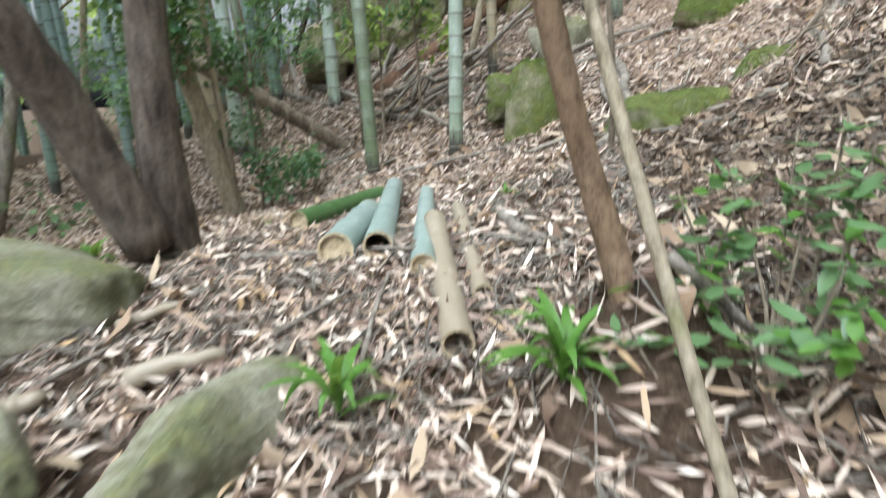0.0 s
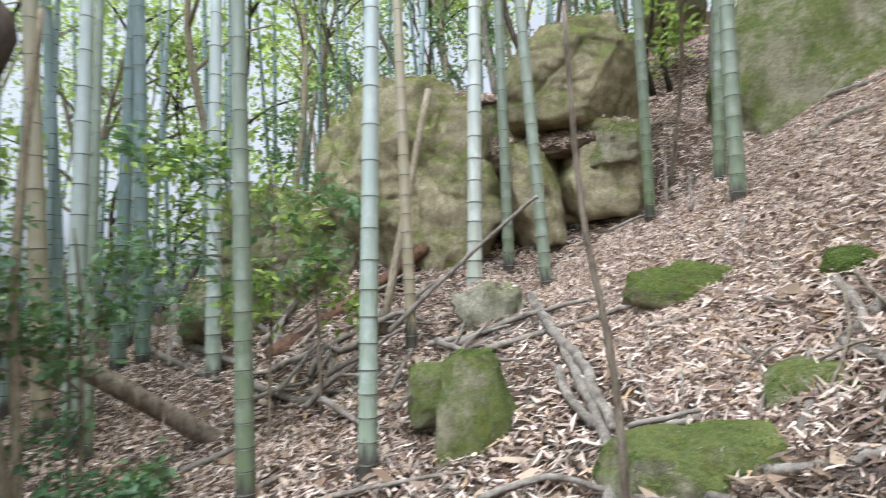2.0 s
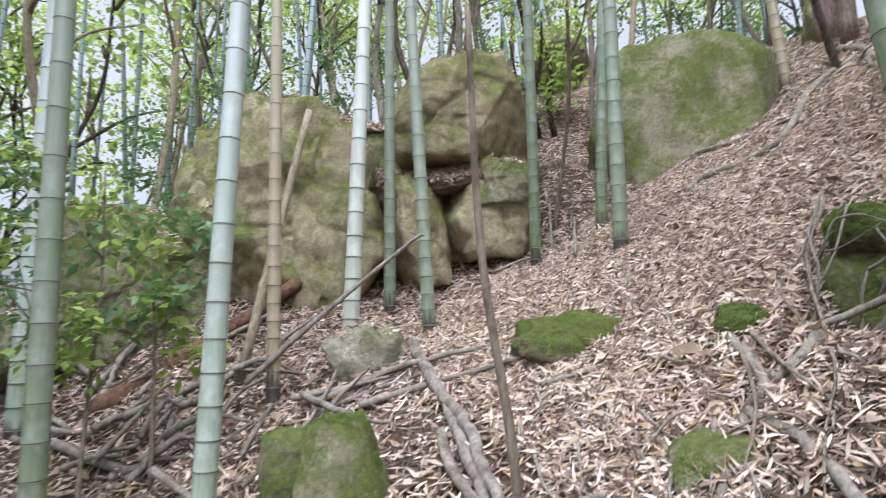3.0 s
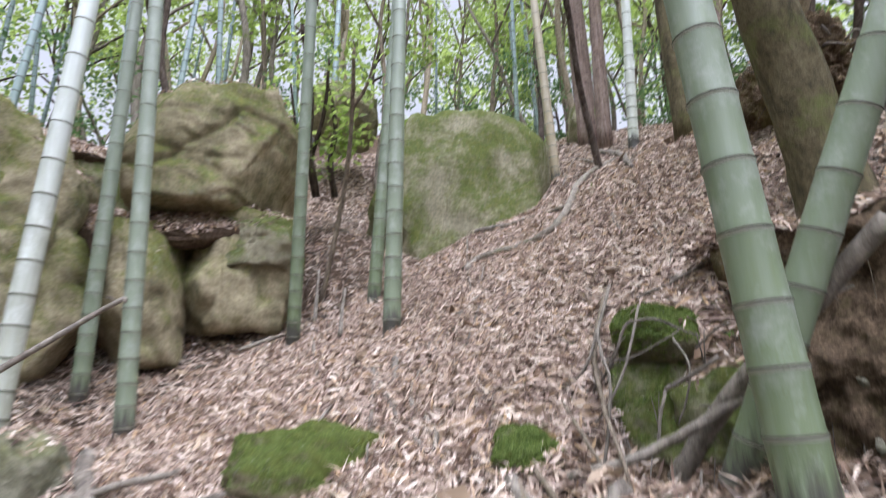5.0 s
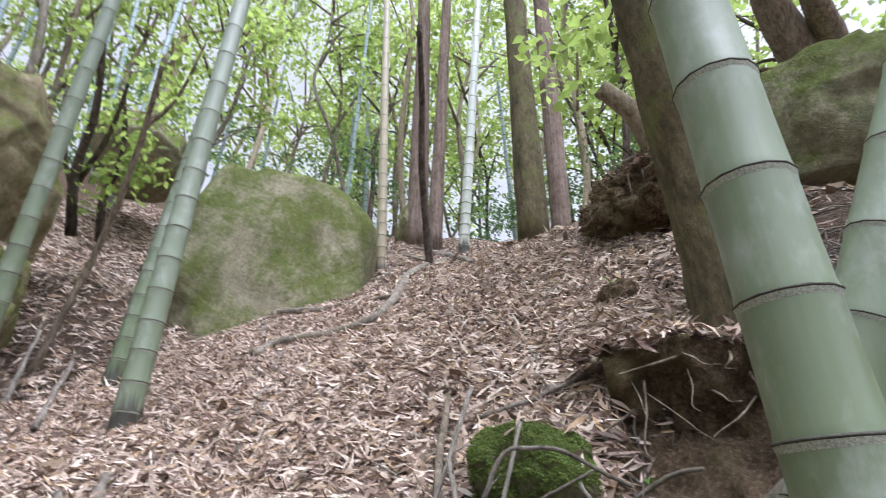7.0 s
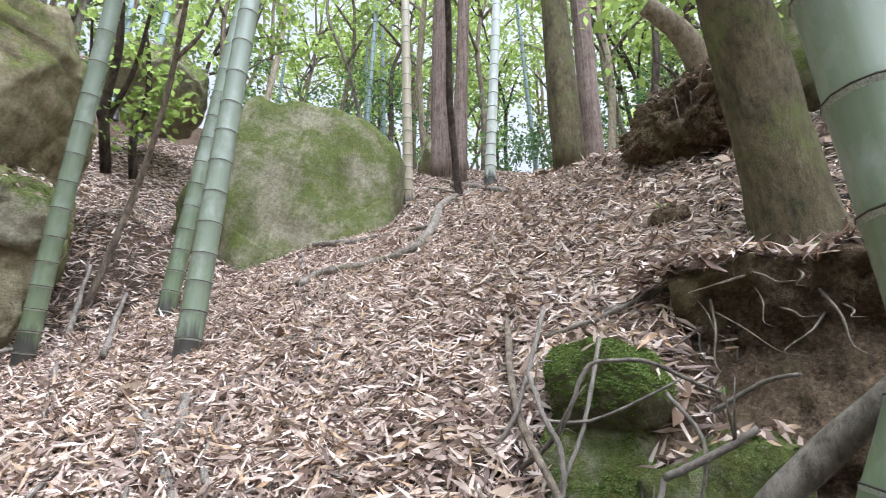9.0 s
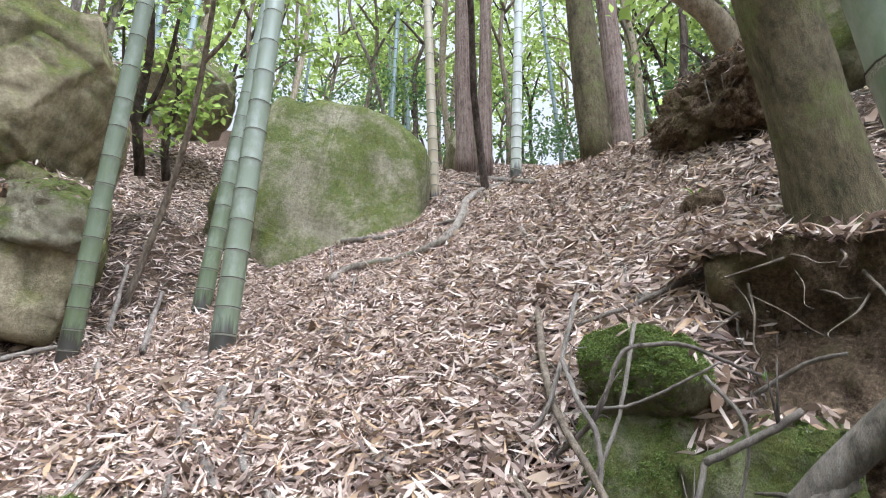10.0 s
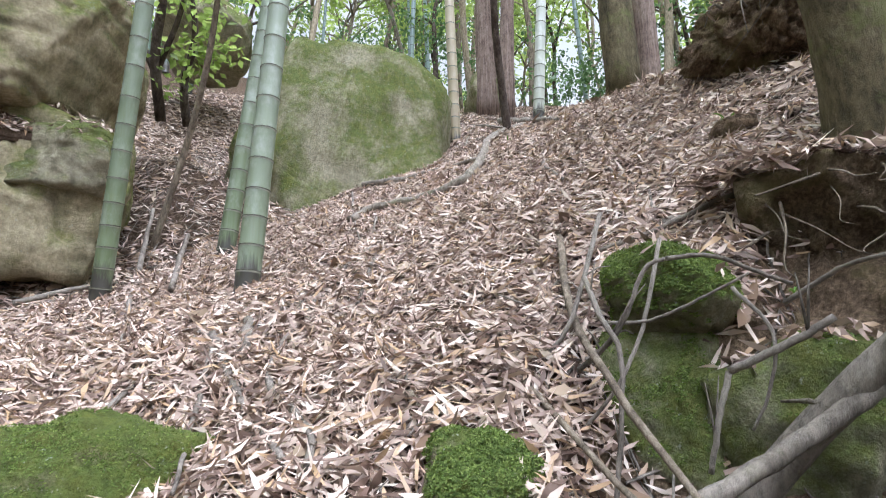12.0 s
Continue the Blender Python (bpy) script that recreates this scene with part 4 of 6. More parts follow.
trunk_tree("tree", [(8.30, 6.45, 6.05), (8.33, 6.40, 7.90), (8.36, 6.34, 9.65), (8.39, 6.29, 11.40), (8.42, 6.23, 13.15)], [0.12, 0.1, 0.09, 0.07], M_BARK_CEDAR, "slim cedar trunk with reddish bark", [], [((8.42, 6.23, 13.15), 1.3), ((9.42, 6.53, 12.35), 1.0), ((7.52, 6.73, 12.55), 1.0), ((8.52, 5.23, 11.95), 0.9)], M_LEAF)
trunk_tree("tree", [(6.60, 5.63, 4.89), (6.41, 5.60, 5.40), (6.10, 5.51, 5.98), (5.75, 5.34, 6.62), (5.30, 5.15, 7.24)], [0.05, 0.04, 0.035, 0.03], M_BARK_DARK, "thin dark sapling growing from a bent root", [], [], M_LEAF, "sapling", per=150, size=0.11)
trunk_tree("tree", [(4.90, 3.06, 4.66), (4.75, 3.15, 4.86), (4.60, 3.33, 5.04)], [0.10, 0.075, 0.06], M_BARK_PALE, "broken pale tree leaning from a raised root plate", [([(4.88, 3.05, 4.69), (4.71, 2.87, 5.06), (4.50, 2.84, 5.43)], 0.05, 0.03)], [((4.75, 3.34, 5.47), 0.6), ((4.73, 2.81, 5.47), 0.7)], M_LEAF, "tree", per=150, size=0.11)
trunk_tree("tree", [(6.43, 1.68, 5.81), (6.19, 1.77, 6.16), (5.98, 1.89, 6.65), (5.52, 1.97, 7.28)], [0.21, 0.17, 0.15, 0.11], M_BARK_CEDAR, "reddish twin-stemmed tree on a mossy boulder", [([(6.40, 1.63, 5.82), (6.13, 1.52, 6.13), (5.81, 1.62, 6.52), (5.40, 1.47, 7.05)], 0.14, 0.08), ([(6.20, 1.68, 5.88), (6.38, 2.11, 6.23), (6.71, 2.39, 6.10)], 0.03, 0.012)], [((5.68, 1.91, 7.31), 0.8), ((5.73, 1.34, 7.12), 0.9), ((6.37, 0.98, 6.96), 0.7)], M_LEAF, "tree", per=150, size=0.11)
trunk_tree("tree", [(3.81, 7.46, 3.21), (3.84, 7.17, 4.14), (3.76, 6.89, 4.71), (3.65, 6.67, 5.17), (3.47, 6.39, 5.66)], [0.028, 0.025, 0.022, 0.018], M_BARK, "brown leaning sapling below the boulders", [([(3.65, 6.67, 5.17), (3.71, 6.47, 5.43), (3.65, 6.20, 5.86)], 0.02, 0.008)], [((3.62, 6.45, 5.66), 0.35)], M_LEAF, "sapling", per=60, size=0.09)
trunk_tree("tree", [(4.24, 8.33, 4.86), (4.00, 8.15, 5.40), (3.84, 7.85, 5.93), (3.50, 7.53, 6.62)], [0.05, 0.045, 0.035, 0.025], M_BARK_DARK, "dark thin tree between mossy boulders", [([(4.06, 8.17, 5.32), (4.03, 7.85, 5.80), (3.87, 7.51, 6.30)], 0.03, 0.015), ([(4.14, 8.24, 5.13), (3.87, 8.21, 5.60), (3.62, 7.97, 6.08)], 0.025, 0.012)], [((4.06, 7.86, 5.58), 0.35), ((4.07, 7.98, 5.20), 0.25), ((4.25, 7.75, 5.39), 0.25), ((3.85, 7.43, 6.24), 0.5), ((3.62, 7.87, 6.03), 0.5), ((4.34, 7.64, 5.65), 0.25)], M_LEAF, "tree", per=70, size=0.1)
trunk_tree("tree", [(4.59, 8.45, 4.98), (4.43, 8.33, 5.37), (4.33, 8.07, 5.82), (4.06, 7.91, 6.38)], [0.045, 0.04, 0.03, 0.02], M_BARK_DARK, "dark thin tree between mossy boulders", [], [((4.27, 7.97, 6.01), 0.4), ((4.47, 7.73, 6.31), 0.35)], M_LEAF, "tree", per=70, size=0.1)
trunk_tree("sapling", [(-0.67, 5.93, 0.80), (-0.68, 6.05, 1.49), (-0.65, 6.02, 2.38), (-0.67, 5.96, 3.18)], [0.016, 0.014, 0.011, 0.007], M_BARK, "slender leafy sapling with pale green leaves", [([(-0.67, 6.05, 1.98), (-0.99, 6.08, 2.34), (-1.44, 6.07, 2.41)], 0.008, 0.004), ([(-0.66, 6.03, 2.28), (-0.38, 6.00, 2.67), (-0.08, 6.08, 2.83)], 0.008, 0.004), ([(-0.65, 5.99, 2.58), (-1.06, 5.94, 3.03), (-1.57, 5.87, 3.19)], 0.008, 0.004), ([(-0.67, 6.06, 1.79), (-0.40, 6.07, 2.08), (-0.10, 6.16, 2.33)], 0.008, 0.004)], [((-1.48, 5.89, 3.20), 0.28), ((-1.07, 6.01, 3.12), 0.28), ((-1.34, 6.10, 2.38), 0.3), ((-0.69, 6.08, 2.62), 0.3), ((-0.23, 5.97, 2.86), 0.28), ((-0.45, 6.06, 2.13), 0.3), ((-0.17, 6.05, 2.42), 0.25), ((-0.90, 6.11, 2.17), 0.25), ((-1.72, 5.90, 3.28), 0.2), ((0.02, 5.98, 2.81), 0.15)], M_LEAF_MID, "sapling", per=75, size=0.11, aspect=0.22)
trunk_tree("shrub", [(-1.70, 5.23, 0.30), (-1.77, 5.35, 1.41), (-1.81, 5.34, 2.12), (-1.83, 5.28, 2.49)], [0.02, 0.016, 0.012, 0.008], M_BARK, "dark-leaved shrub under the leaning tree", [([(-1.77, 5.35, 1.41), (-1.99, 5.05, 1.76), (-2.18, 4.72, 1.98)], 0.01, 0.005), ([(-1.80, 5.36, 1.74), (-1.59, 5.53, 2.12), (-1.46, 5.66, 2.31)], 0.01, 0.005), ([(-1.77, 5.35, 1.37), (-2.15, 4.86, 1.69), (-2.29, 4.43, 1.85)], 0.01, 0.005)], [((-2.24, 4.45, 1.97), 0.25), ((-2.28, 4.43, 1.75), 0.28), ((-2.09, 4.88, 2.10), 0.28), ((-1.99, 5.05, 1.76), 0.3), ((-1.85, 5.34, 1.87), 0.28), ((-2.17, 4.81, 2.28), 0.22), ((-1.62, 5.61, 2.31), 0.3), ((-1.67, 5.10, 0.90), 0.18), ((-1.33, 4.98, 0.81), 0.14), ((-1.82, 5.20, 1.20), 0.22), ((-2.23, 4.70, 1.77), 0.25)], M_LEAF_DARK, "shrub", per=110, size=0.075)
trunk_tree("shrub", [(-3.23, 6.76, 0.39), (-3.24, 6.77, 1.65), (-3.23, 6.77, 2.09)], [0.012, 0.01, 0.006], M_BARK, "leafy shrub in the hollow under the bamboo", [], [((-3.24, 6.72, 2.53), 0.4), ((-3.43, 6.53, 2.19), 0.35), ((-2.91, 6.92, 2.26), 0.35), ((-3.15, 6.83, 2.89), 0.35), ((-3.58, 6.50, 2.62), 0.35)], M_LEAF_MID, "shrub", per=90, size=0.09)
trunk_tree("shrub", [(-2.15, 7.96, 1.05), (-2.16, 7.98, 1.56), (-2.12, 7.99, 2.10)], [0.012, 0.01, 0.006], M_BARK, "leafy shrub in the hollow under the bamboo", [], [((-2.15, 7.97, 2.31), 0.4), ((-2.54, 7.75, 1.97), 0.35), ((-1.76, 7.99, 1.95), 0.3), ((-2.29, 7.97, 2.79), 0.3)], M_LEAF_MID, "shrub", per=90, size=0.09)
trunk_tree("shrub", [(-2.73, 5.26, 0.15), (-2.75, 5.28, 1.22), (-2.76, 5.31, 1.54)], [0.012, 0.01, 0.006], M_BARK, "leafy shrub in the hollow under the bamboo", [], [((-2.77, 5.29, 1.46), 0.25), ((-2.59, 5.39, 1.28), 0.22), ((-2.91, 5.21, 1.55), 0.25)], M_LEAF_MID, "shrub", per=90, size=0.09)
trunk_tree("shrub", [(-1.30, 5.40, 0.42), (-1.31, 5.45, 0.97), (-1.30, 5.50, 1.29)], [0.012, 0.01, 0.006], M_BARK, "leafy shrub in the hollow under the bamboo", [], [((-1.34, 5.42, 0.85), 0.12), ((-1.52, 5.35, 0.80), 0.12), ((-1.61, 5.06, 0.65), 0.12)], M_LEAF_MID, "shrub", per=90, size=0.09)
trunk_tree("sapling", [(0.92, 3.20, 0.97), (0.88, 3.15, 1.61), (0.78, 3.11, 2.21), (0.73, 3.04, 2.90)], [0.018, 0.015, 0.012, 0.009], M_BARK, "bare thin sapling stem beside the path", [], [], category="sapling", rough=0.1, segs=8)
pole([(0.27, 6.92, 1.68), (0.85, 7.26, 4.37)], 0.045, 0.035, M_BARK_PALE, "pale dead pole leaning against the rock ledge")
pole([(-1.09, 6.65, 0.73), (-2.01, 6.33, 1.40), (-2.47, 6.04, 1.73), (-3.05, 5.71, 1.96)], 0.085, 0.075, M_BARK, "brown fallen log sloping up from the litter", "log")
pole([(-0.90, 7.53, 1.45), (-0.04, 7.73, 2.00), (0.71, 7.97, 2.55), (1.68, 8.19, 3.32)], 0.10, 0.06, M_ROT, "rotten red-brown fallen trunk, splintered along its length", "log", 0.5)
pole([(0.29, 6.22, 1.71), (0.82, 6.26, 2.19), (1.60, 6.19, 2.85), (1.69, 6.15, 2.89)], 0.025, 0.012, M_TWIG, "thin dead branch propped over the litter", "branch")
stick([(-0.60, 7.08, 0.03), (-0.15, 7.01, 0.03), (0.23, 7.09, 0.03)], 0.039, 0.022, "")
stick([(-0.53, 7.18, 0.03), (-0.00, 6.77, 0.03), (0.34, 7.44, 0.03)], 0.040, 0.024, "")
stick([(-1.15, 7.29, 0.03), (-0.36, 6.23, 0.03), (-0.18, 6.87, 0.03)], 0.041, 0.021, "")
stick([(0.41, 5.50, 0.02), (0.83, 5.79, 0.02), (1.48, 5.64, 0.02)], 0.028, 0.017, "")
stick([(-3.35, 11.25, 0.05), (-1.67, 8.20, 0.05), (-1.03, 7.33, 0.05)], 0.072, 0.024, "")
stick([(-3.05, 11.52, 0.05), (-2.16, 8.42, 0.05)], 0.073, 0.029, "")
stick([(1.00, 5.59, 0.02), (1.42, 5.46, 0.02), (2.00, 5.03, 0.02)], 0.029, 0.016, "")
stick([(0.78, 5.96, 0.03), (1.36, 5.82, 0.03), (1.88, 5.50, 0.03)], 0.031, 0.017, "")
stick([(2.97, 5.35, 0.02), (2.68, 4.78, 0.02), (2.47, 4.30, 0.02)], 0.024, 0.011, "straight grey stick on pale dry leaves")
stick([(3.11, 4.78, 0.02), (3.06, 4.99, 0.02), (2.75, 4.72, 0.02), (2.58, 4.35, 0.02), (2.47, 4.25, 0.02)], 0.015, 0.010, "crooked brown stick with two bends")
stick([(4.36, 5.86, 0.06), (4.63, 5.88, 0.05), (4.74, 5.49, 0.02), (4.78, 5.17, 0.06), (5.14, 5.19, 0.05), (5.6, 5.38, 0.03), (6.10, 5.58, 0.06), (6.60, 5.63, 0.02), (6.9, 5.5, -0.02)], 0.028, 0.046, "pale winding root on the slope", mat=M_BARK_GREY, name="root", category="root")
stick([(7.81, 6.30, 0.04), (7.28, 5.72, 0.04), (5.36, 4.61, 0.04)], 0.064, 0.023, "pale root running along the slope", name="root", category="root")
stick([(3.24, 5.14, 0.02), (3.62, 5.42, 0.02), (4.10, 5.76, 0.02)], 0.012, 0.010, "")
stick([(3.28, 4.81, 0.02), (3.46, 4.92, 0.02), (3.76, 5.12, 0.02)], 0.012, 0.009, "")
stick([(3.39, 6.40, 0.06), (3.98, 7.23, 0.06)], 0.021, 0.016, "")
stick([(3.67, 5.30, 0.02), (3.85, 5.21, 0.02), (4.27, 5.24, 0.02)], 0.014, 0.010, "")
stick([(2.92, 7.30, 0.02), (3.26, 7.16, 0.02), (3.47, 6.82, 0.02)], 0.020, 0.011, "")
stick([(3.50, 7.02, 0.01), (3.85, 7.55, 0.21)], 0.020, 0.014, "")
stick([(3.52, 3.60, 0.02), (3.57, 3.49, 0.02), (3.59, 3.36, 0.02)], 0.017, 0.013, "")
stick([(3.61, 3.38, 0.02), (3.64, 3.18, 0.02), (3.61, 3.02, 0.02)], 0.014, 0.011, "")
stick([(2.90, 5.06, 0.02), (3.10, 5.29, 0.02)], 0.026, 0.024, "short weathered stub in the litter")
stick([(2.92, 4.40, 0.01), (2.88, 4.30, 0.01)], 0.009, 0.005, "")
stick([(4.47, 3.69, 0.02), (4.35, 3.82, 0.02)], 0.015, 0.009, "")
stick([(4.61, 4.47, 0.02), (4.24, 4.20, 0.02)], 0.018, 0.010, "")
pole([(2.97, 3.71, 2.52), (2.89, 3.65, 2.40), (2.83, 3.59, 2.30), (2.79, 3.59, 2.13), (2.74, 3.60, 1.98)], 0.0078, 0.006, M_TWIG, "bare pale branch hanging over the mossy stones", "stick")
pole([(2.97, 3.50, 2.60), (2.90, 3.55, 2.36), (2.86, 3.62, 2.21), (2.86, 3.75, 2.07), (2.86, 3.84, 1.95)], 0.006, 0.0045, M_TWIG, "bare pale twig over the mossy stones", "stick")
pole([(3.07, 3.68, 2.73), (2.96, 3.75, 2.41), (2.94, 3.83, 2.29), (2.90, 3.92, 2.11)], 0.008, 0.005, M_TWIG, "thin dead twig leaning on the leaves", "stick")
pole([(2.96, 3.80, 2.22), (2.88, 3.61, 2.35), (2.88, 3.53, 2.50), (2.90, 3.48, 2.53)], 0.008, 0.005, M_TWIG, "thin dead twig over the stones", "stick")
pole([(2.89, 3.64, 2.38), (2.90, 3.53, 2.38), (2.89, 3.41, 2.42), (2.89, 3.30, 2.47)], 0.005, 0.003, M_TWIG, "fine dead twig over the stones", "stick")
pole([(2.86, 3.47, 2.52), (2.84, 3.37, 2.51), (2.84, 3.28, 2.46), (2.85, 3.22, 2.43)], 0.006, 0.004, M_TWIG, "fine dead twig over the stones", "stick")
pole([(2.85, 3.24, 2.39), (2.79, 3.14, 2.44), (2.73, 3.07, 2.45)], 0.006, 0.004, M_TWIG, "fine dead twig by the bank", "stick")
pole([(2.82, 3.36, 2.25), (2.82, 3.25, 2.30), (2.83, 3.16, 2.35)], 0.009, 0.008, M_TWIG, "grey dead stick across the stones", "stick")
pole([(2.82, 3.36, 2.25), (2.81, 3.39, 2.15), (2.82, 3.42, 2.04)], 0.007, 0.006, M_TWIG, "grey dead stick propped on the bank", "stick")
pole([(2.89, 3.34, 2.44), (2.84, 3.27, 2.33), (2.82, 3.29, 2.21), (2.82, 3.33, 2.13)], 0.005, 0.003, M_TWIG, "fine hanging root by the stones", "stick")
pole([(2.73, 2.60, 2.69), (2.78, 2.86, 2.46), (2.83, 3.12, 2.24), (2.87, 3.30, 2.05), (2.89, 3.40, 1.93)], 0.030, 0.038, M_BARK_GREY, "smooth pale fallen limb lying across the mossy stones", "fallen_limb")
pole([(2.84, 3.10, 2.22), (2.76, 3.23, 2.13), (2.61, 3.39, 2.03), (2.46, 3.57, 1.97)], 0.020, 0.016, M_BARK_GREY, "smooth pale limb forking over the litter", "fallen_limb")
stick([(2.40, 3.77, 0.02), (2.23, 3.47, 0.02), (2.07, 3.43, 0.02), (1.86, 3.33, 0.02), (1.64, 3.22, 0.02)], 0.027, 0.016, "forked grey branch bedded in the litter")
stick([(2.07, 3.43, 0.02), (1.99, 3.16, 0.02), (1.84, 2.86, 0.02)], 0.027, 0.024, "")
stick([(2.44, 3.34, 0.03), (2.34, 3.38, 0.03), (2.24, 3.42, 0.03)], 0.032, 0.025, "")
stick([(1.62, 6.33, 0.03), (1.48, 5.46, 0.03), (1.42, 4.78, 0.03), (1.33, 4.36, 0.03), (1.23, 3.92, 0.03)], 0.050, 0.029, "pale twisted branch lying down the slope")
stick([(1.29, 4.80, 0.03), (1.20, 4.42, 0.03), (1.17, 4.01, 0.03)], 0.031, 0.027, "")
stick([(1.84, 4.63, 0.02), (2.04, 4.40, 0.02)], 0.018, 0.010, "")
stick([(1.80, 4.28, 0.02), (2.13, 4.10, 0.02)], 0.019, 0.012, "")
stick([(5.43, 7.51, 0.03), (5.41, 6.31, 0.03), (5.17, 5.15, 0.03)], 0.042, 0.020, "")
stick([(2.70, 3.65, 0.03), (2.79, 3.48, 0.03), (2.84, 3.41, 0.03)], 0.030, 0.018, "")
stick([(1.33, 3.81, 0.02), (1.50, 3.65, 0.02), (1.56, 3.58, 0.02)], 0.018, 0.011, "")
stick([(1.22, 3.75, 0.11), (1.45, 3.55, 0.11)], 0.015, 0.009, "")
stick([(0.56, 3.98, 0.02), (0.86, 3.82, 0.02), (1.01, 3.43, 0.02), (1.23, 3.04, 0.02)], 0.019, 0.009, "")
stick([(0.87, 3.31, 0.02), (1.13, 3.74, 0.02), (1.31, 4.51, 0.02), (1.47, 5.27, 0.02)], 0.028, 0.032, "")
stick([(-0.42, 4.78, 0.02), (0.15, 4.59, 0.02), (0.58, 4.31, 0.02)], 0.018, 0.009, "")
stick([(-1.37, 6.18, 0.03), (-0.92, 6.13, 0.03)], 0.033, 0.019, "")
stick([(-2.71, 9.29, 0.04), (-1.39, 7.47, 0.04)], 0.052, 0.024, "")
stick([(-1.55, 2.55, 0.02), (-1.30, 2.60, 0.02), (-1.02, 2.70, 0.02)], 0.022, 0.013, "")
stick([(-0.92, 2.34, 0.02), (-0.59, 2.31, 0.02), (-0.18, 2.15, 0.02), (-0.12, 1.99, 0.02), (0.04, 1.45, 0.02)], 0.015, 0.005, "")
stick([(-1.18, 4.86, 0.02), (-0.82, 5.18, 0.02), (-0.50, 5.20, 0.02)], 0.026, 0.016, "")
stick([(0.08, 2.38, 0.02), (0.26, 2.08, 0.02), (0.43, 1.86, 0.02)], 0.017, 0.009, "")
stick([(0.22, 2.59, 0.03), (0.29, 2.12, 0.03), (0.37, 1.93, 0.03)], 0.032, 0.015, "")
stick([(-0.28, 1.50, 0.02), (-0.27, 1.78, 0.02), (-0.24, 2.01, 0.02)], 0.010, 0.008, "")
stick([(1.41, 3.13, 0.02), (1.56, 2.93, 0.02), (1.70, 2.88, 0.02)], 0.022, 0.012, "")
stick([(1.14, 3.53, 0.02), (1.26, 3.13, 0.02), (1.41, 2.82, 0.02)], 0.019, 0.010, "")
stick([(0.90, 1.29, 0.02), (1.11, 1.50, 0.02)], 0.014, 0.009, "")
stick([(0.49, 1.22, 0.02), (0.75, 1.26, 0.02)], 0.017, 0.011, "")
stick([(-0.60, 1.72, 0.02), (-0.38, 1.96, 0.02)], 0.010, 0.006, "")
stick([(-1.31, 1.53, 0.02), (-1.15, 1.70, 0.02)], 0.011, 0.007, "")
trunk_tree("sapling", [(-0.93, 6.21, 0.77), (-0.97, 6.20, 2.10), (-1.02, 6.10, 2.81)], [0.016, 0.012, 0.006], M_BARK, "slender sapling with pale green leaf sprays", [([(-0.97, 6.21, 2.05), (-1.20, 6.13, 2.39), (-1.45, 5.94, 3.06)], 0.008, 0.003), ([(-0.97, 6.21, 2.05), (-1.02, 6.21, 2.49), (-1.08, 6.08, 3.27)], 0.008, 0.003), ([(-0.97, 6.21, 2.05), (-0.81, 6.20, 2.38), (-0.69, 6.09, 3.06)], 0.008, 0.003), ([(-0.97, 6.21, 2.05), (-1.05, 6.13, 2.22), (-1.17, 5.98, 2.74)], 0.008, 0.003), ([(-0.97, 6.21, 2.05), (-0.68, 6.14, 2.14), (-0.44, 6.01, 2.57)], 0.008, 0.003)], [((-1.45, 5.94, 3.06), 0.26), ((-1.08, 6.08, 3.27), 0.24), ((-0.69, 6.09, 3.06), 0.26), ((-1.17, 5.98, 2.74), 0.28), ((-0.44, 6.01, 2.57), 0.26)], M_LEAF, "sapling", per=80, size=0.1)
trunk_tree("sapling", [(-0.27, 5.97, 1.01), (-0.30, 5.98, 1.97), (-0.35, 5.90, 2.65)], [0.016, 0.012, 0.006], M_BARK, "low sapling with fresh green leaf sprays", [([(-0.30, 5.98, 1.92), (-0.47, 5.97, 1.85), (-0.68, 5.94, 2.13)], 0.008, 0.003), ([(-0.30, 5.98, 1.92), (-0.25, 5.98, 1.92), (-0.24, 5.96, 2.26)], 0.008, 0.003), ([(-0.30, 5.98, 1.92), (-0.13, 5.94, 1.77), (-0.01, 5.89, 1.96)], 0.008, 0.003), ([(-0.30, 5.98, 1.92), (-0.58, 6.01, 1.73), (-0.89, 6.02, 1.89)], 0.008, 0.003)], [((-0.68, 5.94, 2.13), 0.24), ((-0.24, 5.96, 2.26), 0.22), ((-0.01, 5.89, 1.96), 0.2), ((-0.89, 6.02, 1.89), 0.24)], M_LEAF, "sapling", per=80, size=0.1)
trunk_tree("sapling", [(-2.07, 4.20, 0.34), (-2.10, 4.19, 1.90), (-2.12, 4.13, 2.31)], [0.016, 0.012, 0.006], M_BARK, "bushy shrub with dark bluish leaves", [([(-2.10, 4.19, 1.87), (-2.18, 4.26, 1.89), (-2.27, 4.30, 2.12)], 0.008, 0.003), ([(-2.10, 4.19, 1.87), (-2.12, 4.36, 1.81), (-2.15, 4.51, 1.97)], 0.008, 0.003), ([(-2.10, 4.19, 1.87), (-2.08, 4.44, 1.87), (-2.05, 4.67, 2.12)], 0.008, 0.003), ([(-2.10, 4.19, 1.87), (-2.13, 4.29, 1.70), (-2.19, 4.37, 1.75)], 0.008, 0.003)], [((-2.27, 4.30, 2.12), 0.17), ((-2.15, 4.51, 1.97), 0.2), ((-2.05, 4.67, 2.12), 0.17), ((-2.19, 4.37, 1.75), 0.2)], M_LEAF_DARK, "sapling", per=80, size=0.1)
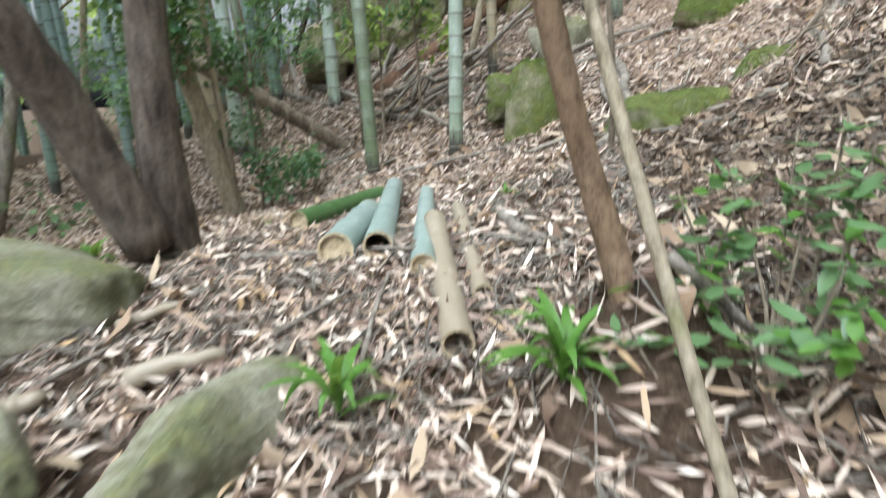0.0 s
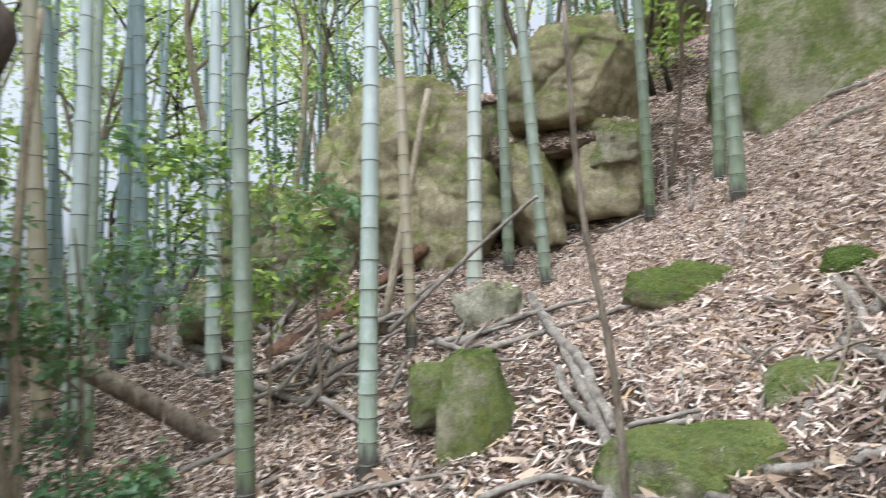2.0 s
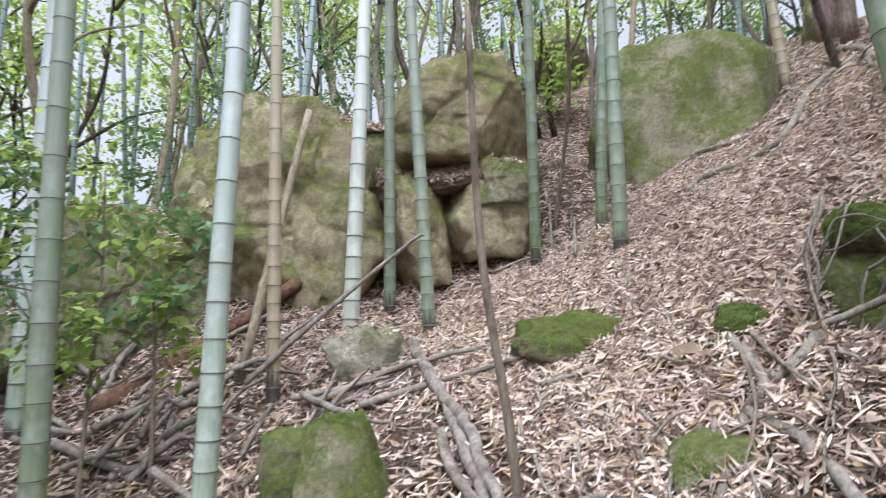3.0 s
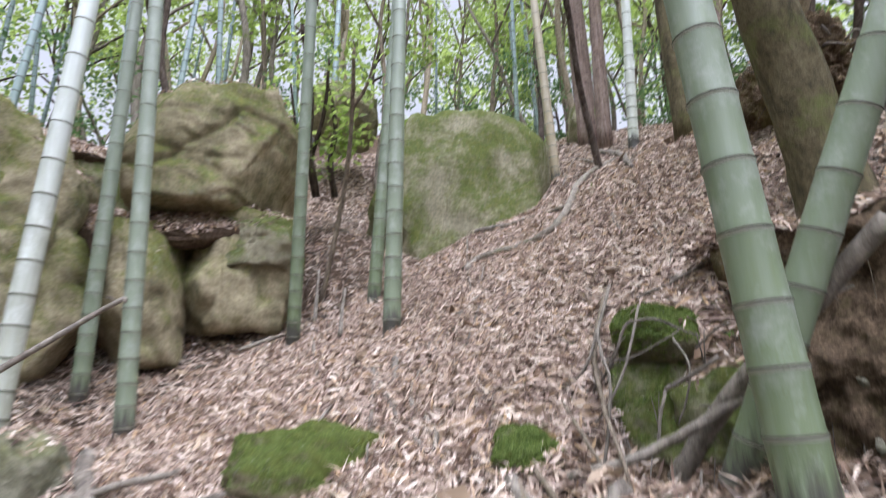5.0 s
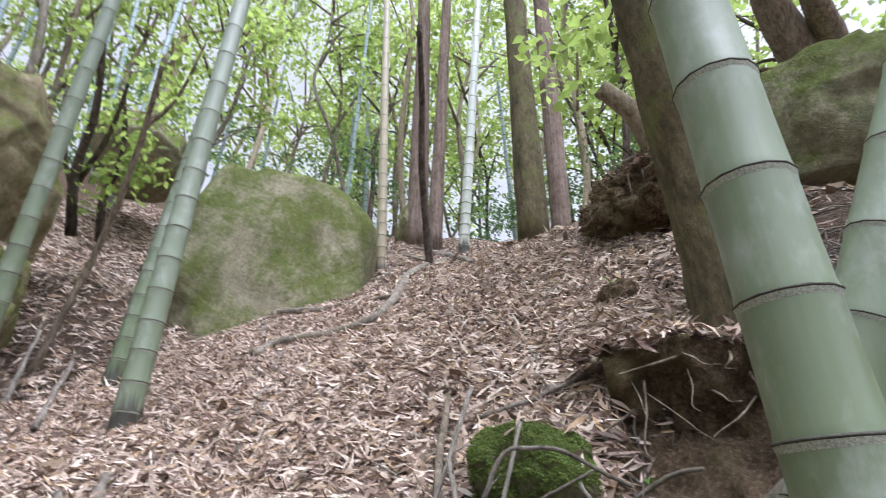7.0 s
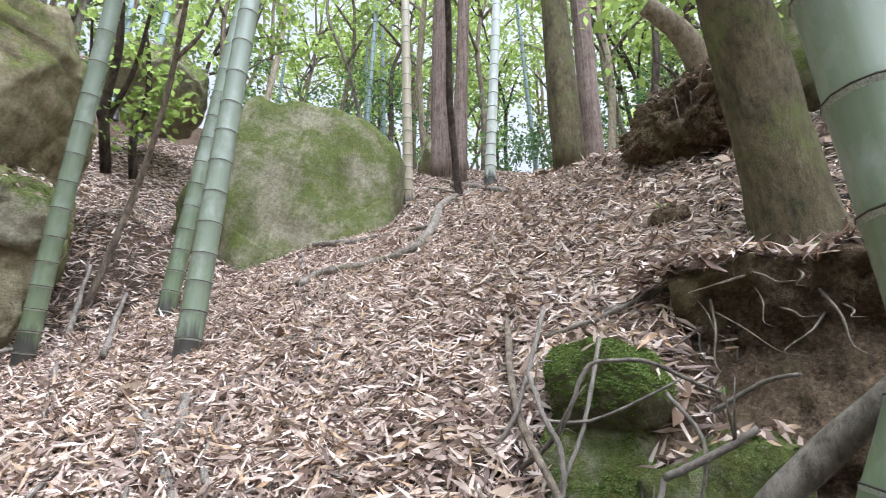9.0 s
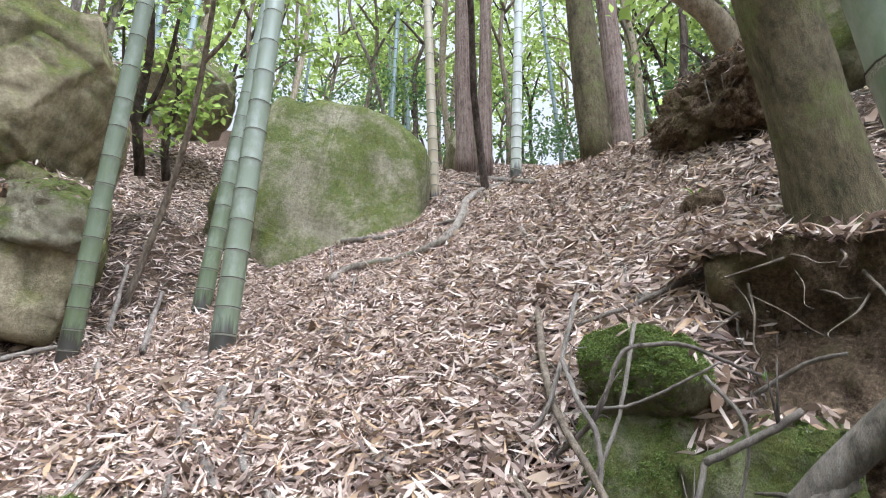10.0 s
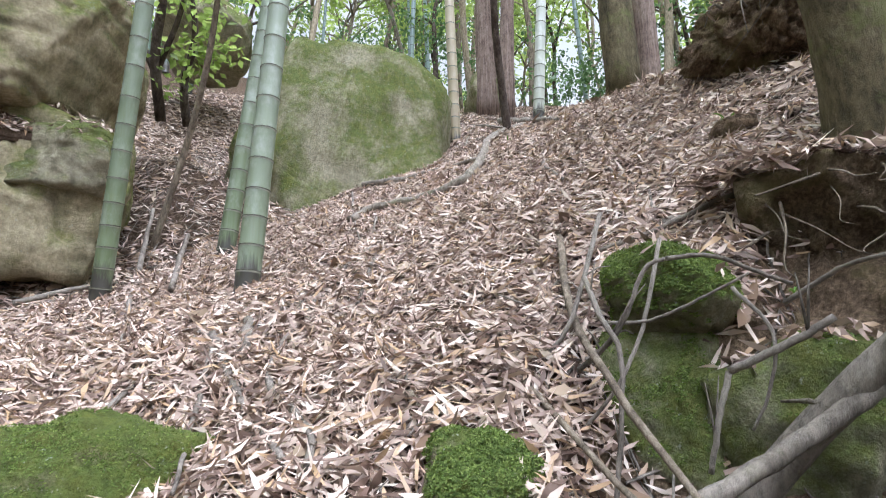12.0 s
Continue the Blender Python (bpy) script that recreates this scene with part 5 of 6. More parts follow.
trunk_tree("sapling", [(-1.80, 5.32, 0.27), (-1.85, 5.34, 1.70), (-1.89, 5.29, 2.28)], [0.016, 0.012, 0.006], M_BARK, "bushy shrub with dark bluish leaves", [([(-1.85, 5.34, 1.66), (-1.90, 5.31, 1.65), (-1.98, 5.28, 1.91)], 0.008, 0.003), ([(-1.85, 5.34, 1.66), (-1.78, 5.42, 1.68), (-1.74, 5.48, 2.00)], 0.008, 0.003), ([(-1.85, 5.34, 1.66), (-1.83, 5.34, 1.50), (-1.85, 5.33, 1.62)], 0.008, 0.003), ([(-1.85, 5.34, 1.66), (-1.72, 5.49, 1.84), (-1.62, 5.60, 2.36)], 0.008, 0.003)], [((-1.98, 5.28, 1.91), 0.22), ((-1.74, 5.48, 2.00), 0.22), ((-1.85, 5.33, 1.62), 0.2), ((-1.62, 5.60, 2.36), 0.22)], M_LEAF_MID, "sapling", per=80, size=0.1)
stick([(2.77, 4.17, 0.03), (2.32, 3.50, 0.08), (2.10, 3.05, 0.04)], 0.014, 0.006, "crooked dead root over the dark bank", mat=M_BARK)
stick([(2.40, 3.73, 0.02), (2.05, 3.37, 0.07), (1.76, 3.22, 0.03)], 0.010, 0.004, "crooked dead root over the dark bank", mat=M_BARK)
stick([(3.61, 4.01, 0.03), (2.98, 3.75, 0.08), (2.43, 3.32, 0.04)], 0.016, 0.006, "crooked dead root over the dark bank", mat=M_BARK)
stick([(2.56, 3.54, 0.02), (2.31, 3.22, 0.07), (1.91, 3.04, 0.03)], 0.008, 0.004, "crooked dead root over the dark bank", mat=M_BARK)
stick([(1.88, 3.49, 0.02), (2.02, 3.24, 0.07), (1.95, 2.96, 0.03)], 0.008, 0.004, "crooked dead root over the dark bank", mat=M_BARK)
stick([(3.05, 4.10, 0.02), (2.56, 3.48, 0.07), (2.50, 3.30, 0.03)], 0.009, 0.004, "crooked dead root over the dark bank", mat=M_BARK)
stick([(0.66, 5.60, 0.05), (0.92, 6.09, 0.08), (1.34, 7.07, 0.13)], 0.012, 0.014, "")
stick([(-0.68, 6.39, 0.16), (-0.50, 6.72, 0.14), (-0.27, 7.06, 0.15)], 0.023, 0.014, "")
stick([(-1.14, 8.48, 0.10), (-1.13, 9.26, 0.17), (-1.12, 10.36, 0.10)], 0.033, 0.022, "")
stick([(-1.28, 8.39, 0.12), (-0.78, 7.66, 0.08), (-0.42, 7.46, 0.12)], 0.032, 0.015, "")
stick([(0.38, 6.88, 0.10), (0.74, 7.35, 0.11), (1.11, 7.44, 0.15)], 0.021, 0.015, "")
stick([(-0.41, 6.54, 0.09), (-0.29, 6.71, 0.15), (-0.15, 6.66, 0.08)], 0.034, 0.013, "")
stick([(0.60, 6.00, 0.11), (0.94, 5.96, 0.03), (1.22, 5.63, 0.11)], 0.029, 0.011, "")
stick([(-0.63, 6.58, 0.09), (-0.40, 6.58, 0.03), (-0.18, 6.72, 0.11)], 0.017, 0.013, "")
stick([(-0.38, 6.24, 0.09), (-0.15, 6.13, 0.14), (0.07, 6.30, 0.10)], 0.030, 0.012, "")
stick([(0.57, 5.45, 0.04), (0.85, 5.72, 0.08), (1.16, 5.96, 0.07)], 0.017, 0.011, "")
stick([(0.07, 6.49, 0.17), (0.23, 6.88, 0.12), (0.41, 7.10, 0.03)], 0.033, 0.014, "")
stick([(0.27, 5.74, 0.03), (0.36, 5.78, 0.13), (0.46, 5.97, 0.14)], 0.023, 0.011, "")
stick([(-0.25, 5.81, 0.17), (0.03, 5.44, 0.02), (0.27, 5.10, 0.02)], 0.030, 0.009, "")
stick([(-0.14, 7.70, 0.06), (0.22, 7.53, 0.17), (0.62, 7.80, 0.13)], 0.029, 0.016, "")
stick([(-1.68, 9.00, 0.08), (-1.80, 9.83, 0.17), (-2.09, 11.37, 0.14)], 0.047, 0.025, "")
stick([(-0.10, 7.28, 0.03), (0.35, 6.80, 0.13), (0.73, 6.24, 0.14)], 0.019, 0.012, "")
stick([(-0.92, 6.70, 0.07), (-0.70, 6.52, 0.15), (-0.50, 6.46, 0.07)], 0.025, 0.012, "")
stick([(-0.41, 5.98, 0.12), (-0.16, 6.07, 0.17), (0.12, 6.07, 0.04)], 0.029, 0.011, "")
stick([(-0.86, 7.60, 0.02), (-0.82, 7.92, 0.10), (-0.75, 8.07, 0.17)], 0.028, 0.016, "")
stick([(-0.25, 6.39, 0.07), (0.05, 6.24, 0.16), (0.35, 6.14, 0.04)], 0.031, 0.011, "")
stick([(-0.30, 6.22, 0.05), (0.03, 6.04, 0.02), (0.34, 5.84, 0.15)], 0.017, 0.011, "")
stick([(-0.54, 7.18, 0.10), (-0.41, 7.50, 0.04), (-0.25, 7.78, 0.09)], 0.022, 0.016, "")
stick([(0.68, 5.99, 0.10), (0.88, 5.29, 0.14), (1.04, 4.80, 0.17)], 0.030, 0.008, "")
stick([(0.26, 5.26, 0.08), (0.46, 5.31, 0.15), (0.68, 5.40, 0.10)], 0.014, 0.010, "")
stick([(-0.81, 8.04, 0.02), (-0.69, 8.28, 0.15), (-0.54, 8.45, 0.08)], 0.030, 0.017, "")
stick([(-0.02, 6.12, 0.02), (0.25, 6.39, 0.15), (0.56, 6.60, 0.07)], 0.024, 0.013, "")
stick([(-1.00, 7.72, 0.05), (-0.82, 8.02, 0.09), (-0.62, 8.37, 0.05)], 0.034, 0.017, "")
stick([(-1.22, 7.40, 0.12), (-1.00, 7.23, 0.03), (-0.77, 7.00, 0.07)], 0.029, 0.014, "")
stick([(0.20, 6.84, 0.15), (0.47, 6.81, 0.15), (0.70, 6.45, 0.09)], 0.034, 0.012, "")
stick([(-0.79, 6.91, 0.15), (-0.56, 7.13, 0.04), (-0.26, 6.94, 0.16)], 0.037, 0.013, "")
stick([(2.35, 3.64, 0.01), (2.24, 3.46, 0.02), (2.12, 3.34, 0.03)], 0.010, 0.004, "")
stick([(1.54, 4.22, 0.02), (1.44, 3.95, 0.03), (1.40, 3.67, 0.03)], 0.011, 0.004, "")
stick([(1.53, 4.01, 0.01), (1.51, 3.79, 0.03), (1.50, 3.59, 0.04)], 0.009, 0.004, "")
stick([(1.57, 4.37, 0.05), (1.53, 4.27, 0.02), (1.52, 4.09, 0.01)], 0.010, 0.004, "")
stick([(1.82, 3.02, 0.05), (1.69, 2.96, 0.01), (1.58, 2.93, 0.05)], 0.008, 0.003, "")
stick([(2.33, 4.20, 0.02), (2.17, 4.12, 0.02), (2.02, 4.05, 0.04)], 0.007, 0.005, "")
stick([(2.17, 3.11, 0.04), (2.10, 3.10, 0.02), (2.02, 3.06, 0.03)], 0.005, 0.004, "")
stick([(1.81, 4.61, 0.03), (1.75, 4.47, 0.04), (1.68, 4.34, 0.05)], 0.011, 0.005, "")
stick([(1.99, 3.67, 0.04), (1.83, 3.67, 0.04), (1.67, 3.65, 0.02)], 0.007, 0.004, "")
stick([(2.00, 3.19, 0.04), (2.00, 3.35, 0.02), (2.01, 3.52, 0.04)], 0.008, 0.004, "")
stick([(2.40, 3.36, 0.02), (2.29, 3.37, 0.04), (2.21, 3.34, 0.03)], 0.006, 0.004, "")
stick([(1.98, 3.51, 0.04), (1.83, 3.39, 0.05), (1.70, 3.29, 0.04)], 0.011, 0.004, "")
stick([(2.38, 3.25, 0.04), (2.36, 3.18, 0.05), (2.33, 3.11, 0.03)], 0.009, 0.004, "")
stick([(1.77, 3.79, 0.03), (1.74, 3.70, 0.03), (1.72, 3.58, 0.02)], 0.009, 0.004, "")
stick([(2.29, 3.33, 0.01), (2.19, 3.20, 0.01), (2.09, 3.08, 0.04)], 0.010, 0.004, "")
stick([(1.82, 4.57, 0.01), (1.76, 4.20, 0.02), (1.69, 3.94, 0.04)], 0.012, 0.004, "")
stick([(2.33, 3.58, 0.01), (2.18, 3.43, 0.02), (2.05, 3.26, 0.04)], 0.009, 0.004, "")
stick([(1.78, 3.54, 0.02), (1.64, 3.42, 0.05), (1.53, 3.30, 0.03)], 0.010, 0.003, "")
stick([(2.85, 5.19, 0.02), (2.51, 4.76, 0.03), (2.27, 4.45, 0.06)], 0.012, 0.005, "")
stick([(2.19, 4.02, 0.05), (2.21, 3.90, 0.02), (2.24, 3.79, 0.03)], 0.012, 0.005, "")
stick([(2.01, 3.08, 0.01), (1.89, 3.01, 0.05), (1.77, 2.94, 0.05)], 0.007, 0.003, "")
stick([(1.86, 3.27, 0.01), (1.74, 3.13, 0.05), (1.66, 3.02, 0.04)], 0.006, 0.003, "")
stick([(1.92, 3.90, 0.05), (1.86, 3.70, 0.04), (1.83, 3.50, 0.05)], 0.010, 0.004, "")
stick([(1.65, 3.99, 0.04), (1.56, 3.84, 0.03), (1.47, 3.69, 0.01)], 0.008, 0.004, "")
stick([(1.85, 4.04, 0.03), (1.84, 3.87, 0.01), (1.82, 3.70, 0.05)], 0.010, 0.004, "")
stick([(2.92, 5.48, 0.01), (2.47, 5.14, 0.05), (2.14, 4.88, 0.05)], 0.011, 0.006, "")
stick([(3.06, 3.45, 0.00), (3.04, 3.46, 0.00), (3.00, 3.48, 0.04)], 0.004, 0.002, "")
stick([(3.31, 3.30, 0.04), (3.33, 3.36, 0.02), (3.34, 3.45, 0.01)], 0.007, 0.003, "")
stick([(3.31, 6.69, 0.03), (3.00, 6.13, 0.03), (2.75, 5.68, 0.04)], 0.016, 0.004, "")
stick([(2.86, 4.24, 0.01), (2.82, 4.22, 0.01), (2.79, 4.26, 0.04)], 0.006, 0.003, "")
stick([(3.58, 4.47, 0.00), (3.46, 4.54, 0.01), (3.33, 4.61, 0.04)], 0.005, 0.004, "")
stick([(4.36, 5.13, 0.03), (4.04, 4.88, 0.01), (3.78, 4.68, 0.04)], 0.010, 0.004, "")
stick([(4.22, 9.51, 0.02), (3.88, 9.30, 0.04), (3.68, 9.12, 0.01)], 0.021, 0.010, "")
stick([(3.67, 8.15, 0.05), (3.60, 7.98, 0.04), (3.53, 7.78, 0.02)], 0.017, 0.008, "")
stick([(3.36, 5.14, 0.01), (3.17, 5.01, 0.01), (3.01, 4.87, 0.02)], 0.010, 0.003, "")
stick([(5.31, 6.72, 0.01), (4.45, 5.90, 0.01), (3.88, 5.32, 0.01)], 0.011, 0.005, "")
stick([(7.00, 5.90, 0.03), (7.67, 6.64, 0.04), (6.26, 6.01, 0.01)], 0.016, 0.009, "")
stick([(4.60, 5.73, 0.03), (4.40, 5.65, 0.04), (4.20, 5.51, 0.03)], 0.014, 0.006, "")
stick([(3.78, 3.66, 0.01), (3.97, 3.81, 0.03), (4.21, 3.97, 0.03)], 0.007, 0.005, "")
stick([(3.29, 3.53, 0.02), (3.20, 3.52, 0.02), (3.13, 3.52, 0.03)], 0.005, 0.003, "")
stick([(3.45, 3.65, 0.01), (3.35, 3.69, 0.04), (3.28, 3.77, 0.01)], 0.007, 0.003, "")
stick([(3.90, 6.24, 0.03), (3.75, 6.13, 0.03), (3.60, 6.03, 0.03)], 0.008, 0.005, "")
stick([(3.05, 5.55, 0.01), (2.84, 5.33, 0.02), (2.68, 5.15, 0.01)], 0.008, 0.004, "")
stick([(3.36, 3.93, 0.02), (3.26, 3.93, 0.03), (3.20, 3.94, 0.02)], 0.007, 0.003, "")
stick([(4.05, 3.77, 0.01), (3.76, 3.67, 0.03), (3.54, 3.62, 0.01)], 0.009, 0.003, "")
stick([(3.13, 3.86, 0.01), (3.18, 3.94, 0.01), (3.23, 4.11, 0.04)], 0.006, 0.003, "")
stick([(3.37, 4.61, 0.01), (3.20, 4.44, 0.02), (3.06, 4.25, 0.01)], 0.006, 0.003, "")
stick([(3.00, 3.35, 0.03), (2.94, 3.35, 0.02), (2.88, 3.35, 0.02)], 0.006, 0.002, "")
stick([(5.55, 10.09, 0.03), (5.41, 10.22, 0.02), (5.23, 10.36, 0.04)], 0.029, 0.014, "")
stick([(3.33, 3.64, 0.03), (3.25, 3.64, 0.02), (3.16, 3.64, 0.01)], 0.006, 0.003, "")
stick([(-1.20, 1.84, 0.02), (-1.01, 1.96, 0.02)], 0.026, 0.013, "curled sheet of shed bamboo sheath", mat=M_CUT_TAN, name="sheath", category="bamboo sheath")
stick([(-1.00, 1.53, 0.03), (-0.74, 1.63, 0.03)], 0.041, 0.020, "curled sheet of shed bamboo sheath", mat=M_CUT_TAN, name="sheath", category="bamboo sheath")
stick([(-1.35, 1.44, 0.03), (-1.24, 1.49, 0.03)], 0.044, 0.022, "curled sheet of shed bamboo sheath", mat=M_CUT_TAN, name="sheath", category="bamboo sheath")
cut_tube((-0.87, 3.10, 0.72), (-0.51, 4.05, 0.70), 0.065, M_CUT_DARK, "dark green cut bamboo length with mossy skin", True)
cut_tube((-0.48, 2.21, 0.79), (-0.45, 3.06, 0.77), 0.079, M_CUT, "bluish cut bamboo length with a pale closed end", True)
cut_tube((-0.30, 2.19, 0.81), (-0.42, 4.21, 0.74), 0.064, M_CUT, "bluish hollow cut bamboo length, open end", False)
cut_tube((-0.11, 1.99, 0.78), (-0.16, 3.79, 0.75), 0.051, M_CUT, "bluish cut bamboo length with a closed node", True)
cut_tube((0.01, 1.50, 0.69), (-0.08, 2.61, 0.82), 0.052, M_CUT_TAN, "dry tan hollow bamboo length, open end", False)
cut_tube((0.10, 1.75, 0.75), (0.04, 2.93, 0.81), 0.037, M_CUT_TAN, "dry tan bamboo length, broken open end", False)
tuft((-0.32, 1.34, 0.56), 16, 0.29, "grass-like seedling with arching green blades")
tuft((0.26, 1.22, h(0.26, 1.22) + 0.01), 24, 0.27, "grass-like seedling with arching green blades")
tuft((-1.75, 2.60, 0.61), 18, 0.25, "tuft of bright arching leaves beside a tree")
tuft((0.31, 3.05, 0.83), 9, 0.12, "small green seedling in the litter")
tuft((-1.13, 3.39, 0.60), 9, 0.12, "small green seedling in the litter")
tuft((4.23, 3.38, 3.40), 10, 0.12, "small green tuft on the slope")
tuft((5.45, 5.10, 4.22), 8, 0.12, "small fern tuft by a root")
tuft((3.77, 2.94, 3.04), 14, 0.1, "dark fern tuft at a tree foot")
tuft((3.13, 3.22, 2.44), 7, 0.05, "tiny fern on the earth bank")
tuft((4.51, 5.46, 3.44), 7, 0.08, "small green tuft on the slope")
broad_shrub((0.69, 1.14, 0.68), [(0.41, 1.22, 0.99), (0.56, 1.37, 1.15), (0.68, 1.38, 1.21), (0.56, 1.24, 1.05), (0.68, 1.31, 1.14), (0.83, 1.36, 1.29), (0.91, 1.31, 1.33), (0.84, 1.29, 1.19), (0.88, 1.19, 1.18), (0.80, 1.09, 1.03), (0.62, 1.05, 0.92), (0.86, 1.02, 1.06), (0.37, 1.15, 0.91), (0.90, 1.20, 1.27), (0.76, 0.97, 0.98)], "low shrub with broad glossy green leaves")


stick([(3.64, 3.00, 0.04), (3.54, 3.17, 0.05), (3.51, 3.37, 0.04), (3.48, 3.56, 0.04), (3.40, 3.80, 0.03)], 0.017, 0.008, "long grey stick reaching from the bank", forks=[([(3.54, 3.17, 0.05), (3.66, 3.30, 0.06), (3.74, 3.52, 0.04)], 0.010, 0.004)])
boulder("moss_cushion", (3.60, 2.84, 2.84), (0.15, 0.20, 0.13), 15, 0, 83, M_STONE_GREEN, "dark moss clump on the tree's root collar", 0.2, 0.3, 5, "moss", fine=2.5)
boulder("earth_clod", (4.14, 3.36, 3.33), (0.12, 0.11, 0.08), 30, 0, 85, M_EARTH, "dark clod of earth showing through the litter", 0.2, 0.16, 4, "earth", fine=1.2)
trunk_tree("tree", [(5.75, 9.10, 5.35), (5.70, 8.9, 6.4), (5.75, 8.4, 7.5), (5.65, 8.1, 8.6)], [0.045, 0.04, 0.03, 0.02], M_BARK_GREY, "slim leafy tree behind a mossy boulder", [([(5.72, 8.6, 7.0), (5.95, 8.1, 7.4), (6.2, 7.9, 7.6)], 0.015, 0.006), ([(5.75, 8.4, 7.5), (5.6, 8.0, 8.0), (5.5, 7.6, 8.4)], 0.015, 0.006)], [((5.49, 7.59, 8.45), 0.4), ((5.84, 7.82, 8.02), 0.4), ((6.28, 7.91, 7.57), 0.35), ((5.83, 8.16, 7.72), 0.35), ((5.6, 7.9, 8.9), 0.45)], M_LEAF, "tree", per=110, size=0.11)


# ---- far grove ----
def far_tree(seed, tall, mat):
    """A slim woodland tree at the origin, to be copied."""
    rng = random.Random(seed)
    sway = [(0, 0, -0.2)]
    x = y = 0.0
    for k in range(1, 6):
        x += rng.gauss(0, 0.28)
        y += rng.gauss(0, 0.28)
        sway.append((x, y, tall * k / 5))
    limbs, crown = [], [((x, y, tall), 1.5)]
    for _ in range(7):
        f = rng.uniform(0.32, 0.95)
        k = f * 5
        i = min(int(k), 4)
        a = Vector(sway[i]).lerp(Vector(sway[i + 1]), k - i)
        ang = rng.uniform(0, 6.28)
        out = rng.uniform(0.8, 2.0)
        b = a + Vector((math.cos(ang) * out, math.sin(ang) * out, rng.uniform(0.5, 1.6)))
        limbs.append(([a, a.lerp(b, 0.5) + Vector((0, 0, 0.2)), b], 0.04, 0.012))
        crown += [(tuple(b), rng.uniform(0.7, 1.2)), (tuple(a.lerp(b, 0.6)), 0.6)]
    r = rng.uniform(0.06, 0.1)
    return trunk_tree("woodland_tree", sway, [r, r * 0.8, r * 0.55, r * 0.3], mat, "slim woodland tree with a light green crown", limbs, crown, M_LEAF, "tree", "woodland trees", 46, 0.17, 0.1, 9, 0.33)


TREES = [far_tree(n, t, m) for n, t, m in ((1, 9, M_BARK_GREY), (2, 7.5, M_BARK_DARK), (3, 10, M_BARK_PALE), (4, 8.5, M_BARK), (5, 6.5, M_BARK_GREY))]
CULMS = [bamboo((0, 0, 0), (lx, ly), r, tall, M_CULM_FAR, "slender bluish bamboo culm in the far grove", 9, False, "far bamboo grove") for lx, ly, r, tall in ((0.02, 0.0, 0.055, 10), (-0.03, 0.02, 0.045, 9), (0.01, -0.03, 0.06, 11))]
rng = random.Random(21)


def grove(kinds, n, region, clear):
    """Copies set at random in a stretch of the plan, kept off the walked slope."""
    x0, y0, x1, y1 = region
    placed = []
    while len(placed) < n:
        x, y = rng.uniform(x0, x1), rng.uniform(y0, y1)
        if clear(x, y) or any((x - a) ** 2 + (y - b) ** 2 < 0.5 for a, b in placed):
            continue
        placed.append((x, y))
        copy_thing(rng.choice(kinds), pose(x, y, h(x, y), rng.gauss(0, 2), rng.gauss(0, 2), rng.uniform(0, 360)))


def on_slope(x, y):
    return -2.5 < x < 9.3 and -1 < y < 10


grove(TREES, 54, (8.5, 3, 20, 18), on_slope)
grove(TREES, 44, (-4, 10.5, 9, 24), on_slope)
grove(TREES, 12, (-16, 5, -4, 20), on_slope)
grove(TREES, 10, (6, -4, 16, 3.5), lambda x, y: x < 6.5)
# Unseen trees behind the camera, added to block and soften the sun.
grove(TREES, 16, (-12, -14, 14, -3), on_slope)
grove(CULMS, 44, (-12, 6.5, -2, 18), on_slope)
grove(CULMS, 22, (-2, 10.3, 6, 18), on_slope)
grove(CULMS, 7, (9, 4, 16, 14), on_slope)
grove(CULMS, 24, (-11, 2, -3.4, 7), on_slope)
grove(TREES, 12, (-13, 1, -4, 8), on_slope)
for ob in TREES + CULMS:
    ob.matrix_basis = pose(rng.uniform(-9, -5), 13 + rng.uniform(0, 6), h(-7, 15), 0, 0, 0)


def far_wood(name, n, ring, seed):
    """The woods that close the view all round: leaf masses high and low on far stems."""
    rng2 = np.random.default_rng(seed)
    balls = []
    for _ in range(n):
        a, d = rng2.uniform(0, 2 * np.pi), rng2.uniform(*ring)
        x, y = 3 + d * np.cos(a), 5 + d * np.sin(a)
        balls.append(((x, y, h(x, y) + rng2.uniform(0.3, 13)), rng2.uniform(1.2, 2.4)))
    ob = new(name, leaf_cloud(balls, 60, 0.48, 0.32, M_LEAF, seed))
    tagged(ob, "far woods of light green leaves", "woods", "", "stuff")


far_wood("far_woods", 190, (22, 36), 3)


def undergrowth(n, region, seed):
    """Low leafy growth that fills the hollow between the far stems."""
    rng5 = np.random.default_rng(seed)
    balls = []
    for x, y in zip(rng5.uniform(region[0], region[2], n), rng5.uniform(region[1], region[3], n)):
        balls.append(((x, y, h(x, y) + rng5.uniform(0.2, 2.6)), rng5.uniform(0.3, 0.7)))
    ob = new("undergrowth", leaf_cloud(balls, 80, 0.11, 0.3, M_LEAF_MID, seed))
    tagged(ob, "low leafy undergrowth between bamboo stems", "undergrowth", "", "stuff")


undergrowth(90, (-13, 4, -3.6, 15), 31)
undergrowth(90, (-3, 10.5, 8, 17), 32)
undergrowth(150, (9.6, 3, 17, 15), 33)

